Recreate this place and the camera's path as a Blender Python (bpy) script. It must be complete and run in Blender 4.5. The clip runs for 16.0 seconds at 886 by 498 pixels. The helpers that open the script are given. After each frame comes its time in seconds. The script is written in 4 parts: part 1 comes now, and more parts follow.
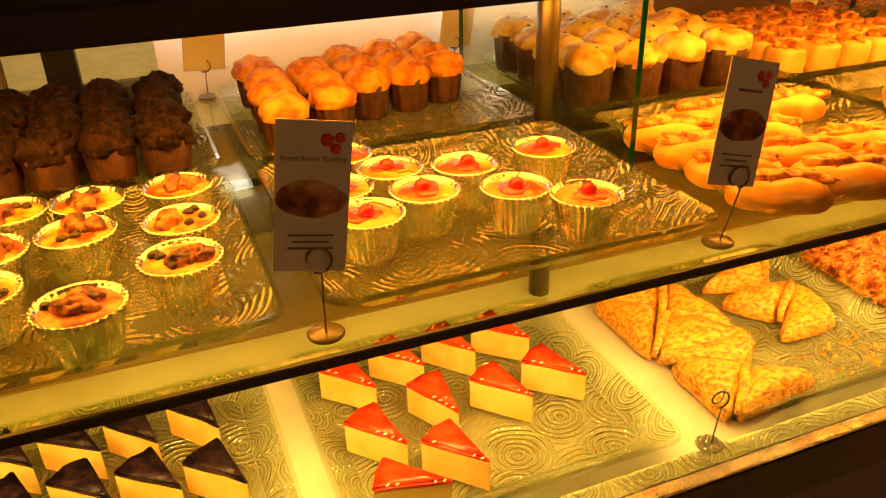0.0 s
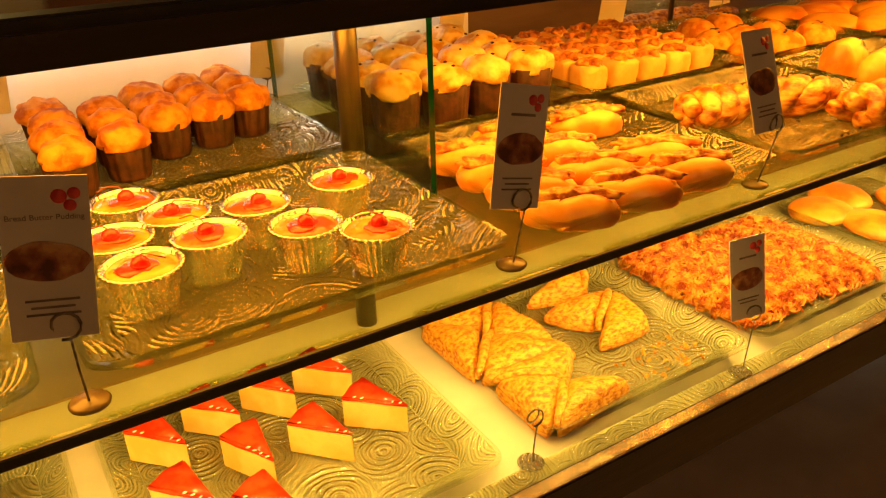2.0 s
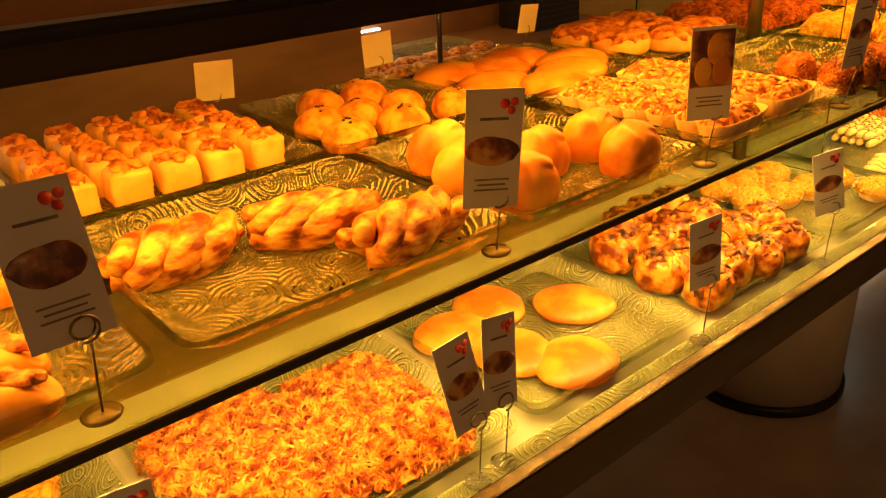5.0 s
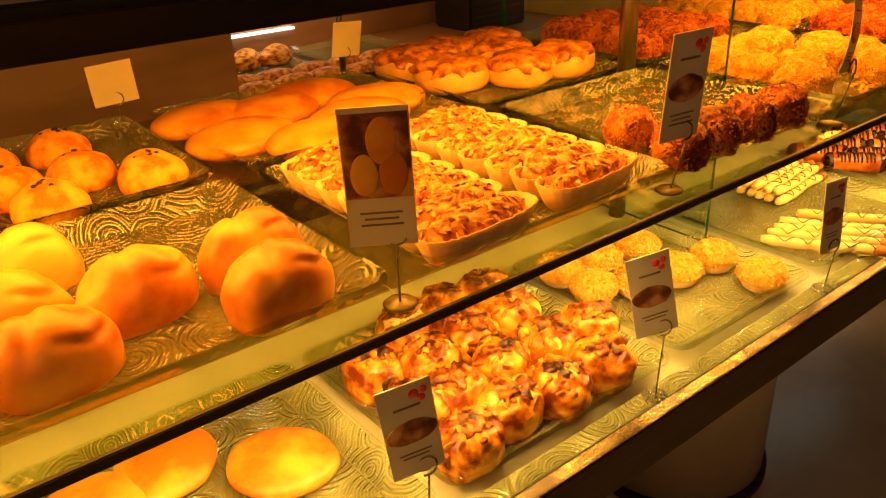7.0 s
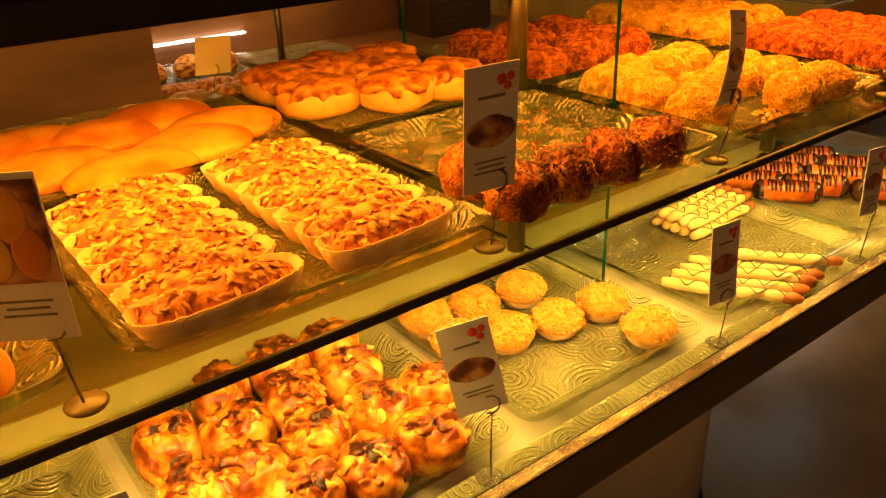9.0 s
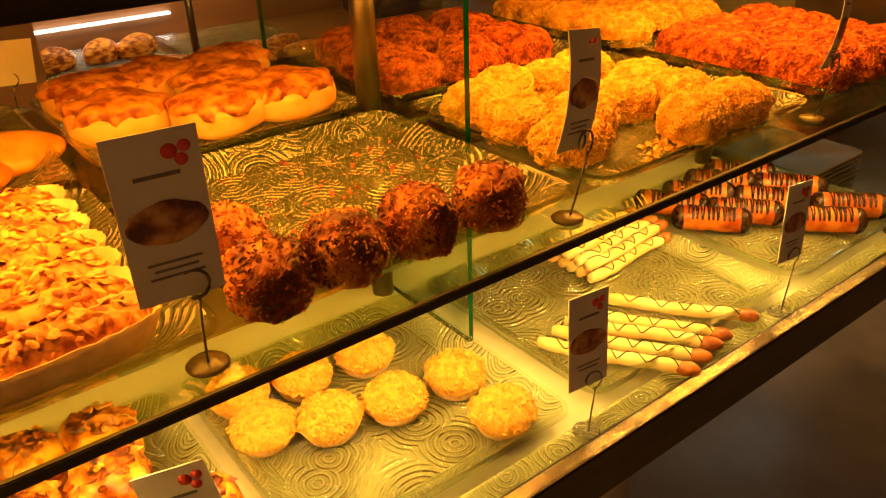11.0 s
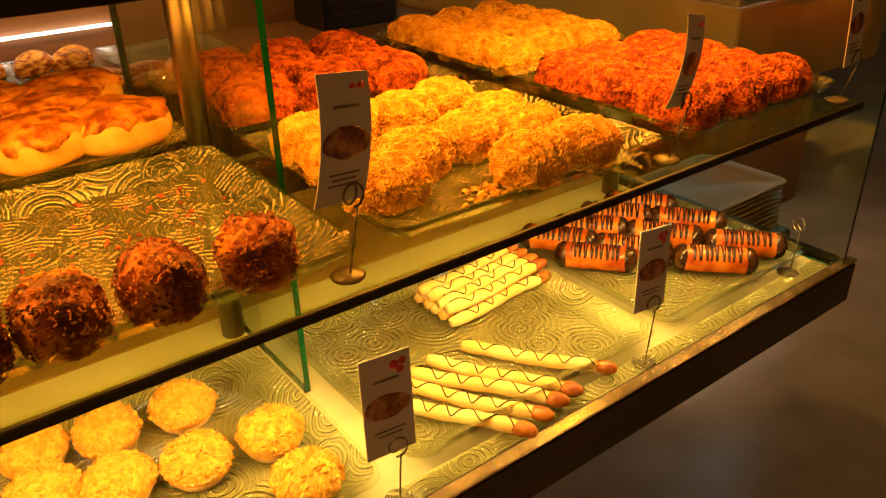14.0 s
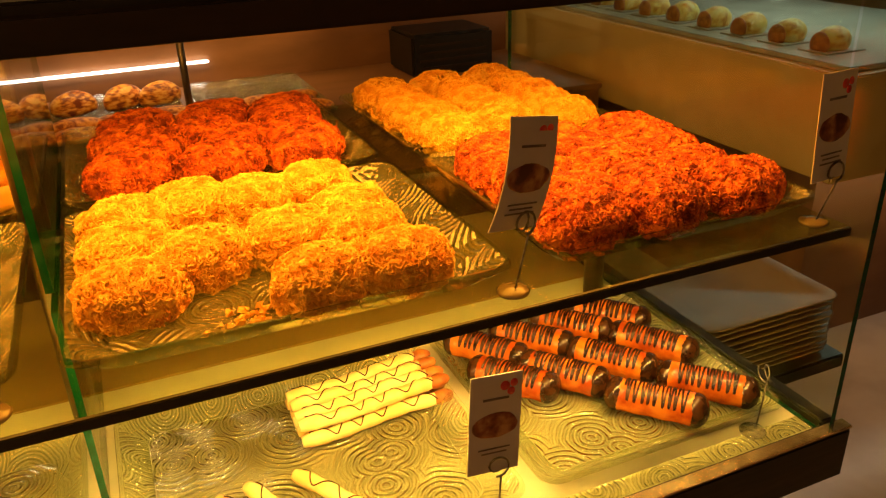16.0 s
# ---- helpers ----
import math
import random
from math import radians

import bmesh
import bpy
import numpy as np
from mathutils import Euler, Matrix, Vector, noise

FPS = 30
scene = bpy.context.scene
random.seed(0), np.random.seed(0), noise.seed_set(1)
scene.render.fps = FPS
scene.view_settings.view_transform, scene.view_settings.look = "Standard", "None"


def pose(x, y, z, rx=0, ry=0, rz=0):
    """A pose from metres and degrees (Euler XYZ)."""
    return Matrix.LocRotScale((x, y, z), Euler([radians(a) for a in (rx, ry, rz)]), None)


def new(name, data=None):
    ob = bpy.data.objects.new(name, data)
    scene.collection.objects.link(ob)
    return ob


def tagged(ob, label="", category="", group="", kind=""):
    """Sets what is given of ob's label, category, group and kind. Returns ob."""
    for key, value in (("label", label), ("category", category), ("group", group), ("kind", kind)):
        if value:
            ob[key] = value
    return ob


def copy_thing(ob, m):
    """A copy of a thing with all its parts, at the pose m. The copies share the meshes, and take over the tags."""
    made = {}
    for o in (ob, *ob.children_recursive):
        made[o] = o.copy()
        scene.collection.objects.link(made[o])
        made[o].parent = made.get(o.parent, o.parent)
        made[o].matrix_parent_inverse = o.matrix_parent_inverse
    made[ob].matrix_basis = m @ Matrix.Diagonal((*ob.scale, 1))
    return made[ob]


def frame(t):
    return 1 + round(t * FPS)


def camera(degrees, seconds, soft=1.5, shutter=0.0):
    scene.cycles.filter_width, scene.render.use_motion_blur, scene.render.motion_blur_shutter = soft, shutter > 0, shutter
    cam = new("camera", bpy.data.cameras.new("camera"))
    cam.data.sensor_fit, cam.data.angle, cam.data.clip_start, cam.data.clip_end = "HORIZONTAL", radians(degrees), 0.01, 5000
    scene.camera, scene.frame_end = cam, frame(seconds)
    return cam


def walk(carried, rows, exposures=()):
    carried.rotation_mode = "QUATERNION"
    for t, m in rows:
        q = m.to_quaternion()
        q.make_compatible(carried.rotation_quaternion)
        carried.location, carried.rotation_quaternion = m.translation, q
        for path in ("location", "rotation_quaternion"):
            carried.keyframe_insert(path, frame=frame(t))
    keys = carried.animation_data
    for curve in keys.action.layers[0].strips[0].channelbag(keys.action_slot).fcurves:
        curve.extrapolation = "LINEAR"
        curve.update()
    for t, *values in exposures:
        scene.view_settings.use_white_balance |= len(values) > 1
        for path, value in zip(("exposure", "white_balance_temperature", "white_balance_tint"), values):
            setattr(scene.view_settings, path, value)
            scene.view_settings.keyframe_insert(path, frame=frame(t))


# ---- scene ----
cam = camera(58.9, 16.0, 1.2)
METRES, EYE, TILT, LEAN, TURN = 2.8, 1.5, 0.0, 0.0, -21.3
ROWS = [
    (0.0, 0.0, 0.0, 0.0, -0.72, -27.57, 1.39),
    (0.5, 0.0027, 0.0005, -0.0003, -1.44, -27.61, 1.55),
    (1.0, 0.0078, -0.0004, 0.0002, -4.33, -27.27, 1.65),
    (1.5, 0.0172, 0.0017, 0.0009, -7.6, -26.96, 1.25),
    (2.0, 0.0324, 0.0068, 0.0013, -10.8, -26.4, 1.43),
    (2.5, 0.0586, 0.0169, 0.0011, -15.32, -26.25, 1.64),
    (3.0, 0.0979, 0.0313, 0.0015, -16.12, -25.38, 2.44),
    (3.5, 0.1353, 0.0454, 0.0015, -18.76, -23.97, 1.83),
    (6.0, 0.3801, 0.1575, -0.006, -18.81, -25.3, 3.35),
    (6.5, 0.4265, 0.185, -0.0049, -20.68, -24.68, 3.07),
    (7.0, 0.4716, 0.2007, -0.0064, -17.38, -25.94, 2.11),
    (7.5, 0.5018, 0.2054, -0.0061, -16.5, -26.22, 1.65),
    (8.0, 0.5215, 0.2077, -0.0059, -16.02, -26.09, 2.32),
    (8.5, 0.543, 0.2123, -0.0065, -14.91, -25.88, 2.71),
    (9.0, 0.5719, 0.229, -0.0087, -16.36, -26.01, 2.0),
    (9.5, 0.6057, 0.2619, -0.0092, -17.93, -27.6, 0.97),
    (10.0, 0.6372, 0.2787, -0.0098, -18.58, -27.76, 1.47),
    (12.5, 0.699, 0.2959, -0.0094, -12.52, -28.64, 1.76),
    (13.0, 0.7073, 0.2957, -0.0088, -13.62, -28.48, 1.94),
    (13.5, 0.7309, 0.2957, -0.0081, -13.56, -28.61, 1.98),
    (14.0, 0.7619, 0.301, -0.0081, -15.9, -27.66, 1.26),
    (14.5, 0.7962, 0.3251, -0.0068, -17.52, -26.13, 1.04),
    (15.0, 0.8356, 0.3451, -0.0057, -14.95, -25.22, 0.98),
    (15.5, 0.8785, 0.3477, -0.0058, -6.9, -25.43, 2.14),
    (16.0, 0.9162, 0.3476, -0.0068, -2.35, -24.92, 1.7),
]
walk(cam, [(t, pose(0, 0, EYE, TILT, LEAN, TURN) @ pose(METRES * x, METRES * y, METRES * z, 90 + pitch, roll, yaw)) for t, x, y, z, yaw, pitch, roll in ROWS], [(0.0, 0.0), (13.5, 0.0), (15.0, 0.18), (16.0, 0.18)])


# ---- world and lamps ----
world = bpy.data.worlds.new("world")
scene.world = world
world.use_nodes = True
world.node_tree.nodes["Background"].inputs[0].default_value = (1.0, 0.75, 0.5, 1)
world.node_tree.nodes["Background"].inputs[1].default_value = 0.02
scene.view_settings.exposure = 0.0
WARM = (1.0, 0.356, 0.024)
GOLD = (1.0, 0.545, 0.10)


def strip_lamp(name, x0, x1, y, z, width, watts, colour=WARM, target=None):
    data = bpy.data.lights.new(name, "AREA")
    data.shape, data.size, data.size_y = "RECTANGLE", x1 - x0, width
    data.energy, data.color = watts, colour
    ob = new(name, data)
    eye = ((x0 + x1) / 2, y, z)
    ob.matrix_basis = pose(*eye) if target is None else Matrix.Translation(eye) @ pose(0, 0, 0, target)
    return ob


X0, XA, XB, X1 = -0.75, 0.578, 2.648, 3.505      # ends and dividers of the case
SHELF, DECK, EDGE = 1.108, 0.822, 0.555
for a, b in ((X0, XA), (XA, XB), (XB, X1)):
    strip_lamp("canopy_led_lamp", a + 0.05, b - 0.05, 0.80, 1.375, 0.30, 9.4 * (b - a))
    strip_lamp("shelf_front_led_lamp", a + 0.02, b - 0.02, EDGE + 0.065, 1.094, 0.016, 5.9 * (b - a), GOLD, 22)
strip_lamp("panel_led_lamp", -0.0, 0.95, 1.395, 1.27, 0.02, 0.6, (1.0, 0.82, 0.58), 24)
strip_lamp("back_counter_led_lamp", 2.55, 3.5, 3.1, 1.12, 0.03, 2.4, (1.0, 0.6, 0.2))
strip_lamp("plinth_led_lamp", 4.65, 5.5, 1.58, 0.64, 0.03, 0.6, (1.0, 0.62, 0.32))
strip_lamp("chiller_led_lamp", 5.0, 5.4, 2.1, 1.36, 1.2, 3.0, (0.9, 1.0, 0.95))
# added ceiling fill lights, no known source: they lift floor, counter and canopy
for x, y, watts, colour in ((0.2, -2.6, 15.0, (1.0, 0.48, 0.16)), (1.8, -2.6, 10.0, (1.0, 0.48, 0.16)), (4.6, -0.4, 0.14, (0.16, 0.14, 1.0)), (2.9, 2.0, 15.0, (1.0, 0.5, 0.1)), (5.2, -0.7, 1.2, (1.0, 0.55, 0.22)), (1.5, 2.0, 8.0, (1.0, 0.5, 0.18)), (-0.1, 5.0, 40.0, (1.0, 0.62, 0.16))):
    strip_lamp("fill_lamp", x - 0.1, x + 0.1, y, 2.94, 0.2, watts, colour)


# ---- materials ----
def material(name, colours, scale=20.0, rough=0.5, bump=0.0, bump_scale=120.0, metal=0.0, detail=6.0, spec=0.5, stretch=(1, 1, 1), sss=0.0):
    """Noise-driven colour between two or three tones, with fine relief."""
    m = bpy.data.materials.new(name)
    m.use_nodes = True
    n, l = m.node_tree.nodes, m.node_tree.links
    b = n["Principled BSDF"]
    b.inputs["Roughness"].default_value = rough
    b.inputs["Metallic"].default_value = metal
    b.inputs["Specular IOR Level"].default_value = spec
    if sss:
        b.inputs["Subsurface Weight"].default_value = sss
        b.inputs["Subsurface Radius"].default_value = (0.012, 0.006, 0.003)
        b.inputs["Subsurface Scale"].default_value = 1.0
    co = n.new("ShaderNodeTexCoord")
    info = n.new("ShaderNodeObjectInfo")
    shift = n.new("ShaderNodeVectorMath")
    shift.operation = "MULTIPLY_ADD"
    shift.inputs[1].default_value = stretch
    spread = n.new("ShaderNodeMath")
    spread.operation = "MULTIPLY"
    spread.inputs[1].default_value = 7.0
    l.new(info.outputs["Random"], spread.inputs[0])
    l.new(co.outputs["Object"], shift.inputs[0])
    l.new(spread.outputs[0], shift.inputs[2])
    tex = n.new("ShaderNodeTexNoise")
    tex.inputs["Scale"].default_value = scale
    tex.inputs["Detail"].default_value = detail
    l.new(shift.outputs[0], tex.inputs["Vector"])
    ramp = n.new("ShaderNodeValToRGB")
    e = ramp.color_ramp.elements
    stops = [0.4, 0.6] if len(colours) == 2 else [0.39, 0.5, 0.61]
    e[0].position, e[0].color = stops[0], (*colours[0], 1)
    e[1].position, e[1].color = stops[-1], (*colours[-1], 1)
    if len(colours) == 3:
        mid = e.new(stops[1])
        mid.color = (*colours[1], 1)
    l.new(tex.outputs[0], ramp.inputs[0])
    l.new(ramp.outputs[0], b.inputs["Base Color"])
    if bump:
        fine = n.new("ShaderNodeTexNoise")
        fine.inputs["Scale"].default_value = bump_scale
        fine.inputs["Detail"].default_value = 4
        l.new(shift.outputs[0], fine.inputs["Vector"])
        bp = n.new("ShaderNodeBump")
        bp.inputs["Strength"].default_value = bump
        bp.inputs["Distance"].default_value = 0.004
        l.new(fine.outputs[0], bp.inputs["Height"])
        l.new(bp.outputs[0], b.inputs["Normal"])
    return m


def clear_glass(name, tint, gloss=0.08):
    """Thin clear glass: a straight view through with a mirror gloss that grows at the edge."""
    m = bpy.data.materials.new(name)
    m.use_nodes = True
    n, l = m.node_tree.nodes, m.node_tree.links
    n.remove(n["Principled BSDF"])
    tr, gl, mix, fr = n.new("ShaderNodeBsdfTransparent"), n.new("ShaderNodeBsdfGlossy"), n.new("ShaderNodeMixShader"), n.new("ShaderNodeMath")
    lw, pw = n.new("ShaderNodeLayerWeight"), n.new("ShaderNodeMath")
    lw.inputs[0].default_value = 0.5
    pw.operation, pw.inputs[1].default_value = "POWER", 4.0
    fr.operation, fr.inputs[1].default_value, fr.inputs[2].default_value = "MULTIPLY_ADD", 0.85, 0.03
    l.new(lw.outputs["Facing"], pw.inputs[0])
    l.new(pw.outputs[0], fr.inputs[0])
    tr.inputs[0].default_value = (*tint, 1)
    gl.inputs["Roughness"].default_value = 0.02
    l.new(fr.outputs[0], mix.inputs[0])
    l.new(tr.outputs[0], mix.inputs[1])
    l.new(gl.outputs[0], mix.inputs[2])
    l.new(mix.outputs[0], n["Material Output"].inputs[0])
    return m


def ripple_glass(name, tint, slope_shade, body, cover, ior=1.7):
    """Pressed tray glass: overlapping rings in relief under a glossy skin."""
    m = bpy.data.materials.new(name)
    m.use_nodes = True
    n, l = m.node_tree.nodes, m.node_tree.links
    n.remove(n["Principled BSDF"])

    def maths(kind, a, b=None, c=None):
        q = n.new("ShaderNodeMath")
        q.operation = kind
        for k, v in enumerate((a, b, c)):
            if v is None:
                continue
            if isinstance(v, (int, float)):
                q.inputs[k].default_value = v
            else:
                l.new(v, q.inputs[k])
        return q.outputs[0]
    co, info = n.new("ShaderNodeTexCoord"), n.new("ShaderNodeObjectInfo")
    add = n.new("ShaderNodeVectorMath")
    add.operation = "ADD"
    l.new(co.outputs["Object"], add.inputs[0])
    l.new(info.outputs["Random"], add.inputs[1])
    wob = n.new("ShaderNodeTexNoise")
    wob.inputs["Scale"].default_value = 16
    l.new(add.outputs[0], wob.inputs["Vector"])
    bend = n.new("ShaderNodeVectorMath")
    bend.operation = "MULTIPLY_ADD"
    bend.inputs[1].default_value = (0.014, 0.014, 0.014)
    l.new(wob.outputs["Color"], bend.inputs[0])
    l.new(add.outputs[0], bend.inputs[2])
    vo = n.new("ShaderNodeTexVoronoi")
    vo.voronoi_dimensions = "2D"
    vo.inputs["Scale"].default_value = 13
    vo.inputs["Randomness"].default_value = 0.85
    l.new(bend.outputs[0], vo.inputs["Vector"])
    phase = maths("MULTIPLY", vo.outputs["Distance"], 56)
    fade = n.new("ShaderNodeMapRange")
    fade.inputs[1].default_value, fade.inputs[2].default_value, fade.inputs[3].default_value, fade.inputs[4].default_value = 0.35, 0.75, 1.0, 0.35
    l.new(vo.outputs["Distance"], fade.inputs[0])
    ridge = maths("POWER", maths("MULTIPLY_ADD", maths("SINE", phase), 0.5, 0.5), 1.6)
    wave = maths("MULTIPLY", ridge, fade.outputs[0])
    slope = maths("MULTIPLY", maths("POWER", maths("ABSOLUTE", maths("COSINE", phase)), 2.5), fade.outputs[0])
    bp = n.new("ShaderNodeBump")
    bp.inputs["Strength"].default_value = 1.0
    bp.inputs["Distance"].default_value = 0.0036
    l.new(wave, bp.inputs["Height"])
    # darkening of light bent away by the ring slopes, put into the tint
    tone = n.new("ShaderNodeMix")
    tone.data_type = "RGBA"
    tone.inputs[6].default_value, tone.inputs[7].default_value = (*tint, 1), (*slope_shade, 1)
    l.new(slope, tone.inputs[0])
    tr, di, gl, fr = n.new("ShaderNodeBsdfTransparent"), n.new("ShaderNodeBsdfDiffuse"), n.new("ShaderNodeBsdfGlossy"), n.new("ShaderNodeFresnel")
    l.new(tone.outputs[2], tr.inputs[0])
    di.inputs["Color"].default_value = (*body, 1)
    gl.inputs["Roughness"].default_value = 0.07
    fr.inputs["IOR"].default_value = ior
    for node in (di, gl, fr):
        l.new(bp.outputs[0], node.inputs["Normal"])
    mix, skin = n.new("ShaderNodeMixShader"), n.new("ShaderNodeMixShader")
    l.new(maths("MULTIPLY_ADD", wave, 0.14, cover), mix.inputs[0])
    l.new(tr.outputs[0], mix.inputs[1])
    l.new(di.outputs[0], mix.inputs[2])
    l.new(fr.outputs[0], skin.inputs[0])
    l.new(mix.outputs[0], skin.inputs[1])
    l.new(gl.outputs[0], skin.inputs[2])
    l.new(skin.outputs[0], n["Material Output"].inputs[0])
    return m


def glow(name, colour, strength):
    m = bpy.data.materials.new(name)
    m.use_nodes = True
    b = m.node_tree.nodes["Principled BSDF"]
    b.inputs["Emission Color"].default_value = (*colour, 1)
    b.inputs["Emission Strength"].default_value = strength
    return m


M = {}
M["dark"] = material("dark_stained_wood", [(0.012, 0.007, 0.004), (0.03, 0.016, 0.009)], 30, 0.35, 0.15, 90, stretch=(0.15, 1, 1))
M["black"] = material("black_trim", [(0.006, 0.005, 0.004), (0.012, 0.01, 0.008)], 40, 0.4)
M["top"] = material("polished_brown_top", [(0.12, 0.045, 0.014), (0.2, 0.075, 0.024)], 8, 0.12, stretch=(0.2, 1, 1))
M["deck"] = material("cream_deck_board", [(0.63, 0.6, 0.5), (0.73, 0.7, 0.6)], 9, 0.5, 0.05, 60)
M["rear"] = material("dark_brown_laminate", [(0.3, 0.19, 0.065), (0.39, 0.25, 0.09)], 7, 0.4, 0.05, 70, stretch=(0.3, 1, 1))
M["brass"] = material("worn_metal_edge", [(0.45, 0.32, 0.2), (0.72, 0.56, 0.36)], 35, 0.25, 0.1, 80, metal=0.9)
M["steel"] = material("brushed_steel", [(0.15, 0.12, 0.1), (0.24, 0.2, 0.16)], 60, 0.4, 0.05, 200, metal=1.0, stretch=(1, 1, 0.1))
M["wire"] = material("dull_wire", [(0.12, 0.11, 0.1), (0.3, 0.27, 0.24)], 90, 0.35, metal=0.9)
M["glass"] = clear_glass("clear_glass", (0.9, 0.96, 0.9))
M["shelfglass"] = clear_glass("shelf_glass", (0.87, 0.90, 0.64))
M["edge"] = material("green_glass_edge", [(0.0, 0.045, 0.018), (0.004, 0.08, 0.035)], 30, 0.15)
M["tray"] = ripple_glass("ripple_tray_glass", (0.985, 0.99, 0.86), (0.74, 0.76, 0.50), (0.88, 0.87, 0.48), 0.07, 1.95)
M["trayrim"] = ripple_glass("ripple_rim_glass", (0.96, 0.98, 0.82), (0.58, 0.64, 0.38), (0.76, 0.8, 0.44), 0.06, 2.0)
M["traybase"] = clear_glass("tray_underside_glass", (0.95, 0.975, 0.86))
M["foot"] = material("tan_acrylic_disc", [(0.17, 0.13, 0.075), (0.23, 0.18, 0.1)], 30, 0.2)
M["acrylic"] = ripple_glass("clear_acrylic", (0.92, 0.92, 0.85), (0.7, 0.68, 0.55), (0.6, 0.56, 0.44), 0.2)
M["white"] = material("white_panel_board", [(0.76, 0.74, 0.7), (0.83, 0.82, 0.79)], 5, 0.4, 0.04, 40)
M["brown"] = material("brown_laminate", [(0.17, 0.075, 0.03), (0.25, 0.115, 0.05)], 6, 0.4, 0.05, 80, stretch=(0.3, 1, 1))
M["beige"] = material("beige_laminate", [(0.52, 0.35, 0.15), (0.6, 0.41, 0.19)], 5, 0.6, 0.05, 60)
M["floor"] = material("polished_stone_floor", [(0.4, 0.33, 0.27), (0.48, 0.4, 0.33)], 4, 0.24, 0.03, 30)
M["wall"] = material("warm_plaster", [(0.42, 0.34, 0.26), (0.5, 0.42, 0.33)], 3, 0.8, 0.1, 60)
M["ceiling"] = material("dark_ceiling", [(0.2, 0.17, 0.14), (0.26, 0.22, 0.19)], 3, 0.8)
M["column"] = material("painted_column", [(0.5, 0.46, 0.42), (0.58, 0.54, 0.5)], 4, 0.45, 0.05, 50)
M["card"] = material("printed_card", [(0.6, 0.57, 0.54), (0.66, 0.63, 0.6)], 12, 0.35)
M["cardink"] = material("grey_print", [(0.12, 0.1, 0.1), (0.2, 0.17, 0.16)], 40, 0.5)
M["cardred"] = material("red_print", [(0.6, 0.03, 0.03), (0.75, 0.08, 0.06)], 40, 0.4)
M["photo"] = material("brown_photo", [(0.1, 0.03, 0.015), (0.3, 0.1, 0.04), (0.55, 0.3, 0.12)], 45, 0.35)
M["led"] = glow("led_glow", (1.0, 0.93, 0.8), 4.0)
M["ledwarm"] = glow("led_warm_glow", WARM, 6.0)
M["melamine"] = material("tan_melamine", [(0.2, 0.12, 0.055), (0.26, 0.16, 0.075)], 8, 0.35)
M["plate"] = material("cream_melamine", [(0.3, 0.27, 0.23), (0.38, 0.34, 0.29)], 8, 0.35)
# baked goods
M["foil"] = material("crimped_foil", [(0.62, 0.6, 0.55), (0.85, 0.82, 0.76)], 60, 0.2, 0.25, 160, metal=0.95)
M["custard"] = material("baked_custard", [(0.26, 0.05, 0.005), (0.66, 0.24, 0.018), (0.8, 0.42, 0.05)], 45, 0.3, 0.25, 110)
M["custard_red"] = material("glazed_custard", [(0.76, 0.38, 0.035), (0.7, 0.21, 0.014), (0.55, 0.07, 0.007)], 18, 0.18, 0.1, 90)
M["crust"] = material("caramelised_crust", [(0.045, 0.01, 0.003), (0.22, 0.055, 0.009), (0.5, 0.18, 0.025)], 60, 0.4, 0.5, 150)
M["raisin"] = material("dark_raisin", [(0.012, 0.006, 0.005), (0.035, 0.015, 0.01)], 90, 0.35, 0.5, 260)
M["cherry"] = material("glace_cherry", [(0.55, 0.008, 0.006), (0.75, 0.025, 0.012)], 50, 0.1, 0.1, 90)
M["stem"] = material("cherry_stem", [(0.2, 0.05, 0.01), (0.35, 0.1, 0.02)], 90, 0.5)
M["choc"] = material("dark_chocolate_crumb", [(0.007, 0.0035, 0.0025), (0.032, 0.013, 0.007)], 70, 0.75, 0.9, 170, spec=0.15)
M["brownpaper"] = material("brown_baking_paper", [(0.03, 0.009, 0.004), (0.07, 0.021, 0.009)], 50, 0.55, 0.2, 120)
M["muffin"] = material("golden_muffin_top", [(0.5, 0.15, 0.012), (0.72, 0.3, 0.03), (0.8, 0.4, 0.05)], 40, 0.7, 0.7, 110, spec=0.25)
M["iced"] = material("pale_iced_top", [(0.55, 0.24, 0.03), (0.82, 0.54, 0.13), (0.86, 0.66, 0.26)], 35, 0.42, 0.5, 100, sss=0.25)
M["bun"] = material("glossy_bun_crust", [(0.82, 0.48, 0.1), (0.78, 0.38, 0.05), (0.66, 0.24, 0.025)], 16, 0.28, 0.12, 80, sss=0.25)
M["bunside"] = material("pale_bun_crumb", [(0.76, 0.4, 0.08), (0.83, 0.52, 0.15)], 30, 0.5, 0.2, 130, sss=0.25)
M["sausage"] = material("bun_filling", [(0.36, 0.075, 0.014), (0.64, 0.22, 0.03), (0.78, 0.42, 0.08)], 70, 0.35, 0.5, 140)
M["loaf"] = material("milk_loaf_crust", [(0.8, 0.42, 0.08), (0.74, 0.3, 0.035), (0.52, 0.15, 0.014)], 13, 0.35, 0.1, 70, sss=0.25)
M["flat"] = material("flat_golden_bun", [(0.82, 0.42, 0.055), (0.76, 0.31, 0.03), (0.58, 0.17, 0.014)], 14, 0.4, 0.12, 90, sss=0.25)
M["braid"] = material("twisted_pastry", [(0.8, 0.46, 0.1), (0.62, 0.22, 0.025), (0.2, 0.04, 0.008)], 34, 0.35, 0.4, 90, stretch=(1, 1, 2.5))
M["puff"] = material("flaky_puff_pastry", [(0.5, 0.15, 0.01), (0.76, 0.34, 0.025), (0.84, 0.45, 0.05)], 120, 0.42, 1.0, 140, stretch=(0.85, 1.25, 1.8))
